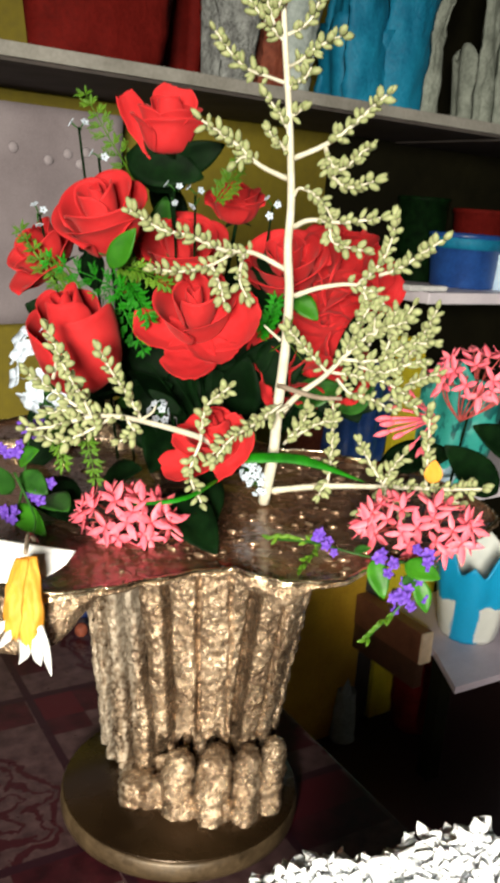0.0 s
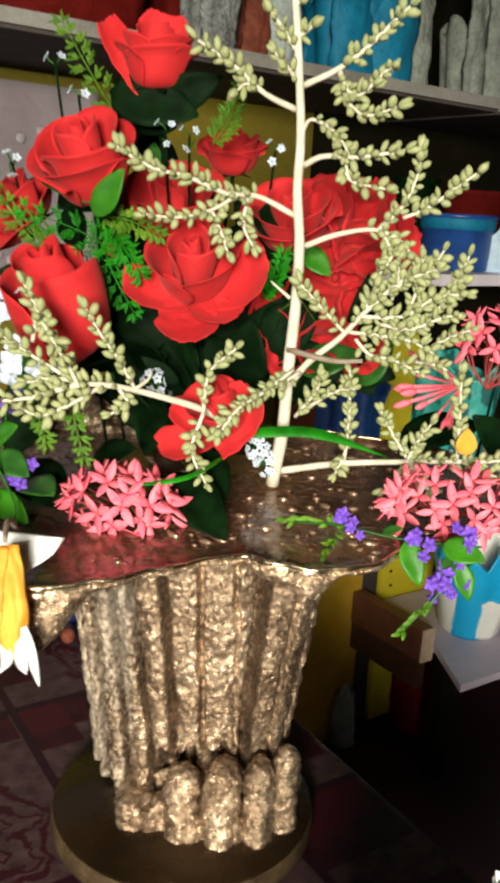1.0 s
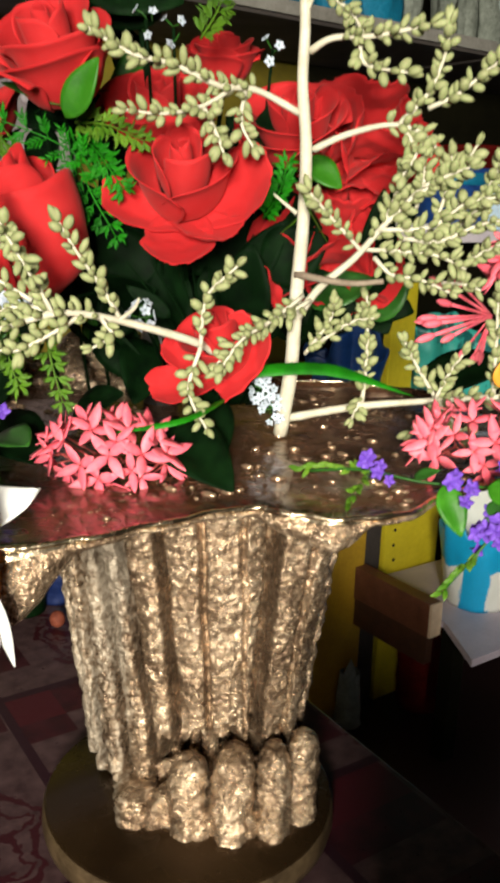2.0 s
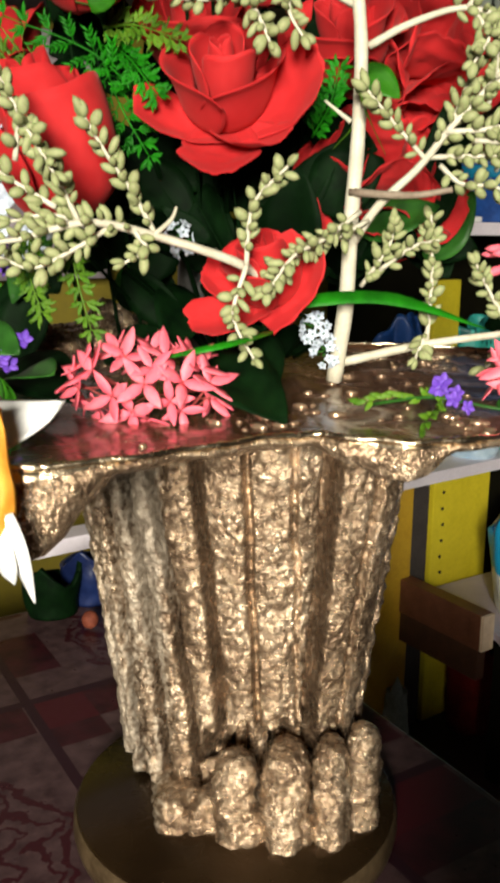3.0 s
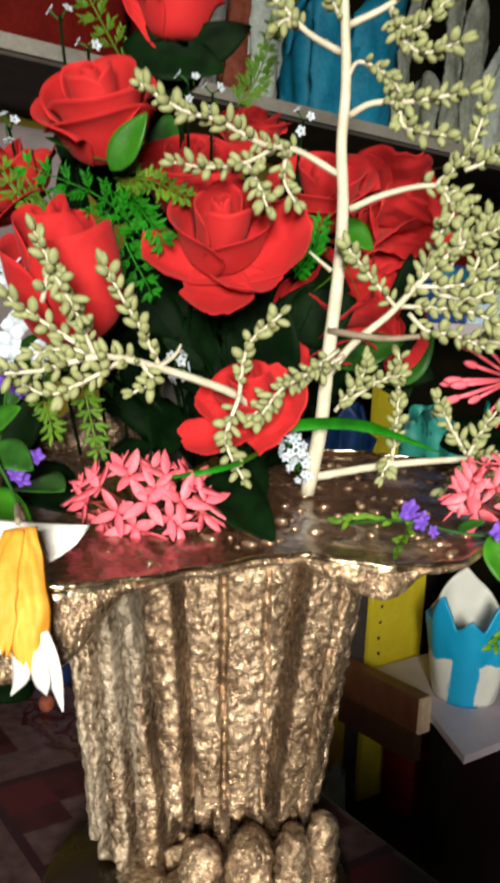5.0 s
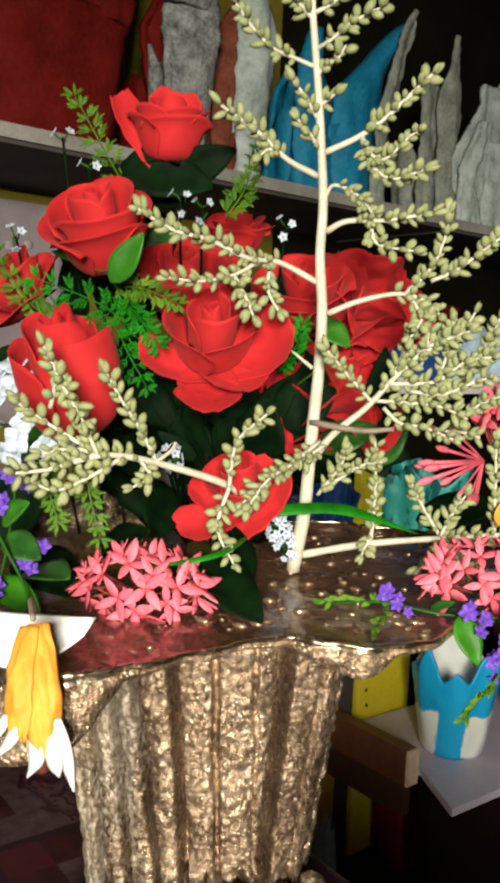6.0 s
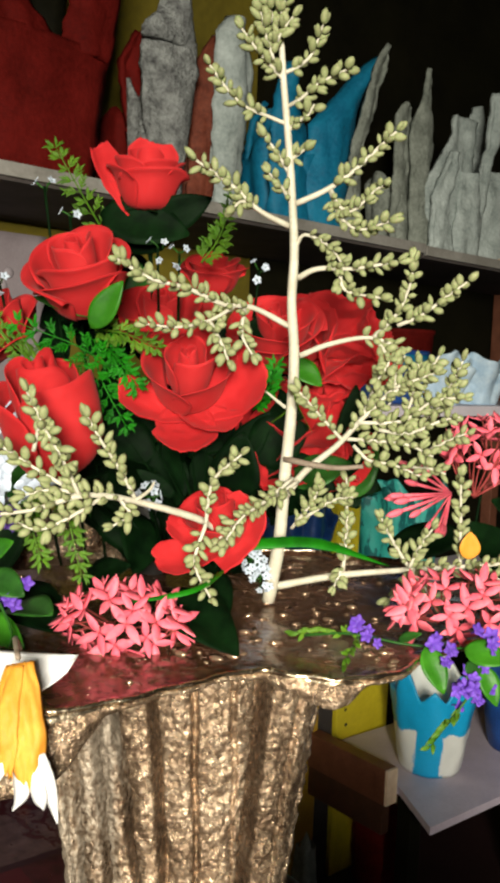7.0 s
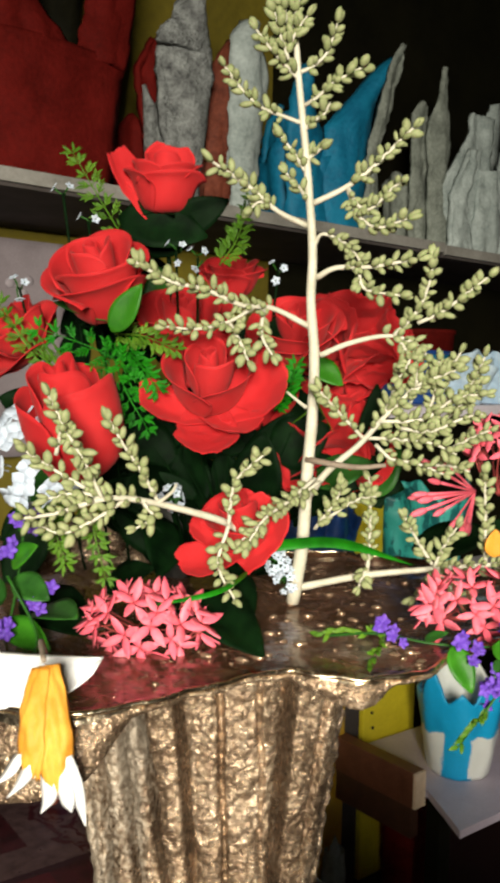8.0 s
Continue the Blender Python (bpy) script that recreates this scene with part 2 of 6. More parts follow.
GREY_BOARD = varied("grey_bench_board", (0.42, 0.36, 0.44), (0.58, 0.51, 0.60), 0.5, 8, 150, 0.2, 0.001)
WOOD = varied("brown_wood", (0.085, 0.028, 0.015), (0.18, 0.066, 0.036), 0.5, 20, 160, 0.4, 0.001)
# darker copy of the brown wood for the apron's shade
SHADED_WOOD = varied("shaded_brown_wood", (0.035, 0.014, 0.008), (0.085, 0.034, 0.018), 0.55, 20, 160, 0.4, 0.001)
CUT_WOOD = varied("cut_wood", (0.60, 0.44, 0.30), (0.78, 0.61, 0.44), 0.6, 40, 200)
OLIVE_WALL = varied("olive_wall", (0.12, 0.092, 0.004), (0.22, 0.17, 0.008), 0.75, 3, 60, 0.3, 0.002)
# unseen walls and ceiling, coloured dark so that little light bounces back
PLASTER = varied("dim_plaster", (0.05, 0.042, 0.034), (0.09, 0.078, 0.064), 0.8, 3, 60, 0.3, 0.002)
CEILING = varied("ceiling_board", (0.04, 0.034, 0.028), (0.07, 0.06, 0.05), 0.85, 2, 50, 0.2, 0.002)
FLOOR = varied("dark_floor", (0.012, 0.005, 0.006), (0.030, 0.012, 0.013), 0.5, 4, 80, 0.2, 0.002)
# near-black of the wall panel; elsewhere it stands for shade
GAP_DARK = varied("board_shade_black", (0.003, 0.0028, 0.001), (0.009, 0.008, 0.003), 0.7, 6, 80, 0.3, 0.001, 0.0, 0.1)
CEM_GREY = varied("grey_cement", (0.12, 0.135, 0.115), (0.33, 0.36, 0.315), 0.85, 26, 130, 0.8, 0.006, 0.0, 0.2)
CEM_BARK = varied("bark_cement", (0.07, 0.07, 0.072), (0.40, 0.42, 0.41), 0.85, 42, 150, 1.0, 0.010, 0.0, 0.2)
CEM_PALE = varied("pale_cement", (0.21, 0.25, 0.24), (0.49, 0.55, 0.535), 0.85, 22, 130, 0.6, 0.005, 0.0, 0.2)
CEM_RED = varied("dark_red_paint", (0.060, 0.004, 0.003), (0.14, 0.009, 0.007), 0.75, 12, 120, 0.5, 0.003, 0.0, 0.05)
CEM_RUST = varied("rust_red_paint", (0.09, 0.020, 0.011), (0.21, 0.055, 0.03), 0.7, 30, 120, 0.6, 0.004, 0.0, 0.2)
CEM_BLUE = varied("blue_paint", (0.002, 0.10, 0.20), (0.008, 0.21, 0.36), 0.6, 14, 120, 0.5, 0.004, 0.0, 0.25)
CEM_TEAL = two_tone("teal_paint", (0.05, 0.48, 0.42), (0.010, 0.13, 0.13), 30)
BLUE_WHITE = two_tone("blue_over_white", (0.008, 0.42, 0.80), (0.80, 0.82, 0.78), 24, 0.55, 0.45, True)
# darker copy of the deep blue, for a pot in shade
SHADED_BLUE = varied("shaded_blue_paint", (0.003, 0.006, 0.03), (0.008, 0.02, 0.09), 0.4, 20, 120)
DEEP_BLUE = varied("deep_blue_paint", (0.005, 0.030, 0.15), (0.018, 0.085, 0.33), 0.4, 20, 120)
PALE_BLUE = varied("pale_blue_paint", (0.34, 0.52, 0.70), (0.66, 0.80, 0.90), 0.5, 24, 120)
YELLOW = varied("yellow_board", (0.62, 0.50, 0.015), (0.82, 0.68, 0.035), 0.5, 12, 100, 0.3, 0.002)
MUSTARD = varied("mustard_board", (0.50, 0.28, 0.018), (0.70, 0.43, 0.035), 0.5, 12, 100, 0.3, 0.002)
LAVENDER = varied("lavender_cloth", (0.20, 0.165, 0.18), (0.32, 0.275, 0.295), 0.8, 8, 300, 0.4, 0.001)
DOT = varied("pale_dot", (0.28, 0.24, 0.26), (0.42, 0.37, 0.40), 0.8, 20, 300)
HOLE = mat("black_dot", (0.01, 0.01, 0.01), 0.7)
HOLDER = varied("grey_plastic", (0.022, 0.021, 0.020), (0.050, 0.048, 0.045), 0.4, 30, 200)

# ---- building helpers ----
ORIGIN = {}


def thing(name, loc, label, category, group="", kind=""):
    ob = new(name)
    ob.empty_display_size = 0.02
    ob.location = loc
    ORIGIN[ob.name] = Vector(loc)
    return tagged(ob, label, category, group, kind)


def mesh_of(name, verts, faces, material, smooth=True, org=(0, 0, 0)):
    me = bpy.data.meshes.new(name)
    o = np.array(org, float)
    me.from_pydata([tuple(np.asarray(v, float) - o) for v in verts], [], faces)
    for m in material if isinstance(material, (list, tuple)) else (material,):
        me.materials.append(m)
    if smooth:
        me.polygons.foreach_set("use_smooth", [True] * len(me.polygons))
    me.update()
    return me


def part(name, data, material, parent, label="", smooth=True, slots=None):
    """One mesh object under a thing or a part; data is (verts, faces) in the world."""
    org = ORIGIN[parent.name]
    me = mesh_of(name, data[0], data[1], material, smooth, org)
    if slots is not None:
        me.polygons.foreach_set("material_index", slots)
    ob = new(name, me)
    ob.parent = parent
    ORIGIN[ob.name] = org
    return tagged(ob, label)


def piece(name, me, m, parent, label=""):
    """An object of its own on shared mesh data, at the world pose m."""
    ob = new(name, me)
    ob.parent = parent
    ob.matrix_local = Matrix.Translation(-ORIGIN[parent.name]) @ m
    ORIGIN[ob.name] = ORIGIN[parent.name]
    return tagged(ob, label)


def single(name, data, material, label, category, group="", kind="", smooth=True):
    """A thing of one mesh, with its origin at its base."""
    v = np.array(data[0], float)
    org = ((v[:, 0].min() + v[:, 0].max()) / 2, (v[:, 1].min() + v[:, 1].max()) / 2, v[:, 2].min())
    ob = new(name, mesh_of(name, data[0], data[1], material, smooth, org))
    ob.location = org
    ORIGIN[ob.name] = Vector(org)
    return tagged(ob, label, category, group, kind)


def join(*datas):
    v, f = [], []
    for a, b in datas:
        k = len(v)
        v += [tuple(p) for p in a]
        f += [tuple(i + k for i in q) for q in b]
    return v, f


def placed(data, m):
    return [tuple(m @ Vector(p)) for p in data[0]], data[1]


def box(x0, x1, y0, y1, z0, z1, bevel=0.0):
    bm = bmesh.new()
    bmesh.ops.create_cube(bm, size=1, matrix=Matrix.Translation(((x0 + x1) / 2, (y0 + y1) / 2, (z0 + z1) / 2)) @ Matrix.Diagonal((x1 - x0, y1 - y0, z1 - z0, 1)))
    if bevel:
        bmesh.ops.bevel(bm, geom=bm.edges[:], offset=bevel, segments=2, affect="EDGES", profile=0.6)
    bm.verts.ensure_lookup_table()
    out = [tuple(v.co) for v in bm.verts], [tuple(v.index for v in f.verts) for f in bm.faces]
    bm.free()
    return out


def grid_faces(nu, nv, wrap=False):
    f = []
    for j in range(nv - 1):
        for i in range(nu if wrap else nu - 1):
            a, b = j * nu + i, j * nu + (i + 1) % nu
            f.append((a, b, b + nu, a + nu))
    return f


def spline(pts, n):
    """Catmull-Rom through the points, n samples."""
    p = np.array(pts, float)
    p = np.vstack([2 * p[0] - p[1], p, 2 * p[-1] - p[-2]])
    out = []
    for t in np.linspace(0, len(pts) - 1 - 1e-6, n):
        i = int(t)
        u = t - i
        a, b, c, d = p[i], p[i + 1], p[i + 2], p[i + 3]
        out.append(0.5 * (2 * b + (c - a) * u + (2 * a - 5 * b + 4 * c - d) * u * u + (3 * b - a - 3 * c + d) * u ** 3))
    return np.array(out)


def tube(pts, r0, r1, n=7, samples=None, lump=0.0, seed=0):
    """A tapered round stalk along a smooth line, closed at both ends."""
    c = spline(pts, samples or max(6, 4 * len(pts)))
    rng = np.random.RandomState(seed)
    t = np.gradient(c, axis=0)
    t /= np.linalg.norm(t, axis=1)[:, None] + 1e-12
    ref = np.array((0.0, 0.0, 1.0)) if abs(t[0][2]) < 0.8 else np.array((1.0, 0.0, 0.0))
    v = []
    for i, (p, d) in enumerate(zip(c, t)):
        a = np.cross(d, ref)
        a /= np.linalg.norm(a) + 1e-12
        b = np.cross(d, a)
        ref = np.cross(a, d)
        r = (r0 + (r1 - r0) * i / (len(c) - 1)) * (1 + lump * rng.uniform(-1, 1))
        for k in range(n):
            q = 2 * math.pi * k / n
            v.append(p + r * (math.cos(q) * a + math.sin(q) * b))
    f = grid_faces(n, len(c), True)
    f.append(tuple(range(n))[::-1])
    f.append(tuple(range(len(v) - n, len(v))))
    return [tuple(p) for p in v], f


def shell(points, nu, nv, thick):
    """A closed thin shell from a grid of points (nv rows of nu)."""
    p = np.array(points, float).reshape(nv, nu, 3)
    du, dv = np.gradient(p, axis=1), np.gradient(p, axis=0)
    n = np.cross(du, dv)
    n /= np.linalg.norm(n, axis=2)[:, :, None] + 1e-12
    a, b = (p + n * thick / 2).reshape(-1, 3), (p - n * thick / 2).reshape(-1, 3)
    k = nu * nv
    f = grid_faces(nu, nv)
    f += [tuple(i + k for i in q[::-1]) for q in grid_faces(nu, nv)]
    rim = [i for i in range(nu)] + [j * nu + nu - 1 for j in range(1, nv)] + [(nv - 1) * nu + i for i in range(nu - 2, -1, -1)] + [j * nu for j in range(nv - 2, 0, -1)]
    for i, q in enumerate(rim):
        w = rim[(i + 1) % len(rim)]
        f.append((w, q, q + k, w + k))
    return [tuple(v) for v in np.vstack([a, b])], f


def lathe(profile, n=32, cx=0.0, cy=0.0):
    """A turned solid from (radius, height) pairs."""
    v, f = [], []
    for r, z in profile:
        for k in range(n):
            q = 2 * math.pi * k / n
            v.append((cx + r * math.cos(q), cy + r * math.sin(q), z))
    f = grid_faces(n, len(profile), True)
    f.append(tuple(range(n))[::-1])
    f.append(tuple(range(len(v) - n, len(v))))
    return v, f


def blob(c, rx, ry, rz, nu=10, nv=7, lump=0.0, seed=0):
    """A lumpy rounded body."""
    v = []
    for j in range(nv):
        th = math.pi * (j + 0.5) / nv
        for i in range(nu):
            q = 2 * math.pi * i / nu
            d = Vector((math.sin(th) * math.cos(q), math.sin(th) * math.sin(q), math.cos(th)))
            s = 1 + lump * noise.noise(d * 2.3 + Vector((seed * 3.1, 0, 0)))
            v.append((c[0] + rx * d.x * s, c[1] + ry * d.y * s, c[2] + rz * d.z * s))
    f = [q[::-1] for q in grid_faces(nu, nv, True)]
    f.append(tuple(range(nu)))
    f.append(tuple(range(len(v) - nu, len(v)))[::-1])
    return v, f


def frame_of(d, up=(0, 0, 1)):
    """A turn whose z axis points along d."""
    d = Vector(d).normalized()
    a = Vector(up).cross(d)
    if a.length < 1e-4:
        a = Vector((1, 0, 0)).cross(d)
    a.normalize()
    b = d.cross(a)
    return Matrix((a, b, d)).transposed().to_4x4()


# the rack's own axes: s along its front edge, d behind it
RO, RU, RV = np.array((-0.41, 1.52)), np.array((0.747, 0.665)), np.array((-0.665, 0.747))
RANG = math.atan2(0.665, 0.747)


def rack(s, d, z):
    p = RO + RU * s + RV * d
    return Matrix.Translation((p[0], p[1], z)) @ Matrix.Rotation(RANG, 4, "Z")

# ---- the room ----
def setting(name, data, material, label, category):
    return single(name, data, material, label, category, kind="structure", smooth=False)


def room():
    # floor colour lowered to near black, standing for the deep shade below
    setting("floor", box(-3.0, 4.0, -3.0, 5.5, -0.10, 0.0), FLOOR, "maroon tiled floor, coloured near black for deep shade", "floor")
    setting("ceiling", box(-3.0, 4.0, -3.0, 5.5, 2.70, 2.80), CEILING, "unseen ceiling, dark brown to hold down bounced light", "ceiling")
    # back wall behind the rack
    setting("wall_north", placed(box(-2.2, 3.4, 0.0, 0.12, 0.0, 2.70), rack(0, 0.42, 0)), OLIVE_WALL, "olive-yellow painted wall behind the shelves", "wall")
    setting("wall_west", box(-2.05, -1.93, -2.8, 2.6, 0.0, 2.70), PLASTER, "unseen side wall, dark brown to hold down bounced light", "wall")
    setting("wall_east", box(2.10, 2.22, -2.8, 4.6, 0.0, 2.70), PLASTER, "unseen side wall, dark brown to hold down bounced light", "wall")
    # unseen wall behind the camera, opened round the added lamp
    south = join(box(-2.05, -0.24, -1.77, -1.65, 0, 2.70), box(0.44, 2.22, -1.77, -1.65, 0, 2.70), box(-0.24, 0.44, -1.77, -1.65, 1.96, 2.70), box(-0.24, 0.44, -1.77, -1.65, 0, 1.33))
    setting("wall_south", south, PLASTER, "unseen dark brown wall opened round the added lamp", "wall")


room()
# near-black panel added over the darker stretch of the wall
setting("panel_dark", placed(box(0.83, 2.4, 0.385, 0.415, 0.0, 2.699), rack(0, 0, 0)), GAP_DARK, "near-black board panel added over the wall behind the rack", "wall panel")


def shelf_rack():
    rk = thing("shelf_rack", rack(0.5, 0.2, 0).translation, "tall open wall rack with painted grey boards and lilac lower shelf", "shelf rack")
    for s0, s1, z in ((-0.7, 1.02, 1.645), (1.024, 1.9, 1.641)):
        # the board is darker than its front strip
        board = part("shelf_board", placed(box(s0, s1, 0.004, 0.38, z - 0.026, z, 0.002), rack(0, 0, 0)), SHELF_UNDER, rk, "dark top board", False)
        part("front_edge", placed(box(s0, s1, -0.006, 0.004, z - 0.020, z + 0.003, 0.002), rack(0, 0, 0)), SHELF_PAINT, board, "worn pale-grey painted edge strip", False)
    part("shelf_board", placed(box(0.84, 1.9, 0, 0.38, 1.235, 1.262, 0.003), rack(0, 0, 0)), LILAC_BOARD, rk, "lilac-white middle board", False)
    part("shelf_board", placed(box(0.62, 1.9, 0, 0.38, 0.715, 0.742, 0.003), rack(0, 0, 0)), LILAC_BOARD, rk, "lilac-white lower board", False)
    part("rail", placed(box(-0.7, 0.616, 0.045, 0.10, 0.715, 0.742, 0.003), rack(0, 0, 0)), LILAC_BOARD, rk, "narrow lilac-white rail", False)
    for s in (-0.7, 1.9):
        part("upright", placed(box(s - 0.02, s + 0.02, 0.34, 0.38, 0, 2.2, 0.003), rack(0, 0, 0)), WOOD, rk, "", False)


shelf_rack()


def bench():
    b = thing("low_bench", (0.55, 2.2, 0), "low grey-topped bench with a brown side rail", "bench")
    m = Matrix.Translation((0.376, 1.866, 0)) @ Matrix.Rotation(radians(39.0), 4, "Z")
    # the board is notched where the rail runs beside it
    plan = ((0, 0), (1.1, 0), (1.1, 0.42), (0.080, 0.42), (0.078, 0.158))
    sides = [(k, (k + 1) % 5, 5 + (k + 1) % 5, 5 + k) for k in range(5)]
    top = ([(x, y, z) for z in (0.364, 0.382) for x, y in plan], sides + [(4, 3, 2, 1, 0), (5, 6, 7, 8, 9)])
    part("top", placed(top, m), GREY_BOARD, b, "smooth grey-lilac board", False)
    mr = Matrix.Translation((0.303, 2.014, 0)) @ Matrix.Rotation(RANG, 4, "Z")
    rail = part("side_rail", placed(box(0.0, 0.038, 0.006, 0.272, 0.345, 0.430, 0.002), mr), WOOD, b, "brown wooden rail with a raw cut end", False)
    part("cut_end", placed(box(0.001, 0.037, -0.001, 0.006, 0.346, 0.429), mr), CUT_WOOD, rail, "", False)
    part("apron", placed(box(0.004, 0.030, 0.012, 0.26, 0.270, 0.344, 0.002), mr), SHADED_WOOD, b, "apron board under the rail, its brown darkened for shade", False)
    # legs coloured near black to stand for the shade under the bench
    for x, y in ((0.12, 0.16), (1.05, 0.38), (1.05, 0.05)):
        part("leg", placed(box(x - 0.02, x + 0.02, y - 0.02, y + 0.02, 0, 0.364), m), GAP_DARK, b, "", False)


bench()


def table():
    m = Matrix.Translation((0.111, 0.994, 0.735)) @ Matrix.Rotation(math.atan2(0.62, 0.78), 4, "Z")
    # local x: away from the right-hand edge is minus; local y: towards the rack is plus
    t = new("table")
    t.matrix_world = m
    tagged(t, "low table covered with maroon and beige tile-print vinyl", "table")
    ORIGIN[t.name] = Vector((0, 0, 0))

    def sub(name, data, material, label=""):
        ob = new(name, mesh_of(name, data[0], data[1], material, False))
        ob.parent = t
        ORIGIN[ob.name] = Vector((0, 0, 0))
        return tagged(ob, label)

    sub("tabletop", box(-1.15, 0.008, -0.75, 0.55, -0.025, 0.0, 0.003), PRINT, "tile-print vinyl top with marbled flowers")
    for x, y in ((-1.08, -0.68), (-0.07, -0.68), (-1.08, 0.48), (-0.07, 0.48)):
        sub("leg", box(x - 0.025, x + 0.025, y - 0.025, y + 0.025, -0.735, -0.025, 0.003), WOOD)


table()

# ---- gilded stand ----
SX, SY = -0.080, 0.935
# grooves between the ribs: degrees round the axis high up and low down, depth, width
GROOVES = (
    (-166, -160, 0.9, 2.2), (-148, -148, 1.5, 2.7), (-137, -129, 1.5, 2.6), (-124.5, -110, 1.35, 2.2),
    (-102.3, -92.7, 1.5, 2.5), (-79, -72.5, 0.75, 1.7), (-58, -52, 0.32, 1.6), (-43, -45, 1.9, 3.5),
    (-24, -27, 0.45, 2.4), (-6, -10, 0.7, 2.4), (16, 12, 0.8, 2.4), (36, 34, 0.8, 2.4), (60, 58, 0.9, 2.4),
    (84, 82, 0.8, 2.4), (108, 106, 0.9, 2.4), (133, 131, 0.9, 2.4), (160, 158, 0.8, 2.4))


def angle_table(pts, d):
    """Smooth run between (degrees, value) pairs."""
    for (a, r), (b, s) in zip(pts, pts[1:]):
        if a <= d <= b:
            t = (d - a) / (b - a)
            t = t * t * (3 - 2 * t)
            return r + (s - r) * t
    return pts[-1][1]


def rib(q, z):
    """How far the rounded ribs fall back into the grooves, 0 on the crests."""
    d = math.degrees(q) + 1.3 * noise.noise(Vector((q * 3, z * 16, 0)))
    low = min(1.15, max(-0.2, (1.05 - z) / 0.19))
    cut = 0.0
    for high_at, low_at, depth, width in GROOVES:
        e = abs((d - high_at - (low_at - high_at) * low + 180) % 360 - 180)
        if e < 16:
            cut = max(cut, depth * (0.74 * math.exp(-(e / width) ** 4) + 0.26 * math.exp(-e / (2.2 * width))))
    return cut


def top_radius(q):
    """Outline of the top, as the distance from the trunk's axis."""
    pts = ((-180, 0.30), (-165, 0.30), (-140, 0.34), (-118, 0.352), (-104, 0.354), (-98, 0.352), (-95.5, 0.344), (-92, 0.328), (-86, 0.300), (-79, 0.279), (-74, 0.274), (-70, 0.288), (-65, 0.303), (-57, 0.305), (-48, 0.290), (-30, 0.300), (-10, 0.32), (15, 0.27), (40, 0.19), (60, 0.14), (90, 0.16), (115, 0.24), (140, 0.30), (165, 0.31), (180, 0.30))
    return angle_table(pts, math.degrees(q))


def drop(q):
    """How far the edge of the top hangs down."""
    pts = ((-180, 0.030), (-150, 0.046), (-132, 0.054), (-105, 0.052), (-99.5, 0.046), (-97, 0.040), (-95.8, 0.034), (-94.5, 0.019), (-93, 0.008), (-91, 0.005), (-80, 0.004), (-74, 0.006), (-71, 0.012), (-66.5, 0.019), (-64, 0.016), (-61, 0.005), (-45, 0.004), (60, 0.006), (130, 0.02), (180, 0.030))
    return angle_table(pts, math.degrees(q))


def hem(q):
    """Height of the trunk's ragged lower end."""
    pts = ((-180, 0.776), (-140, 0.776), (-122, 0.784), (-109, 0.798), (-101, 0.838), (-86, 0.845), (-74, 0.848), (-62, 0.849), (-44, 0.836), (-25, 0.806), (10, 0.800), (60, 0.83), (120, 0.80), (180, 0.776))
    return angle_table(pts, math.degrees(q)) + 0.005 * math.sin(17 * q) + 0.003 * math.sin(31 * q + 1)


def rough_cement(p, size=1.0):
    """Uneven height of the hand-laid cement under the gold."""
    return size * (0.0022 * noise.noise(p * 48) + 0.0024 * noise.noise(p * 110) + 0.0013 * noise.noise(p * 250))


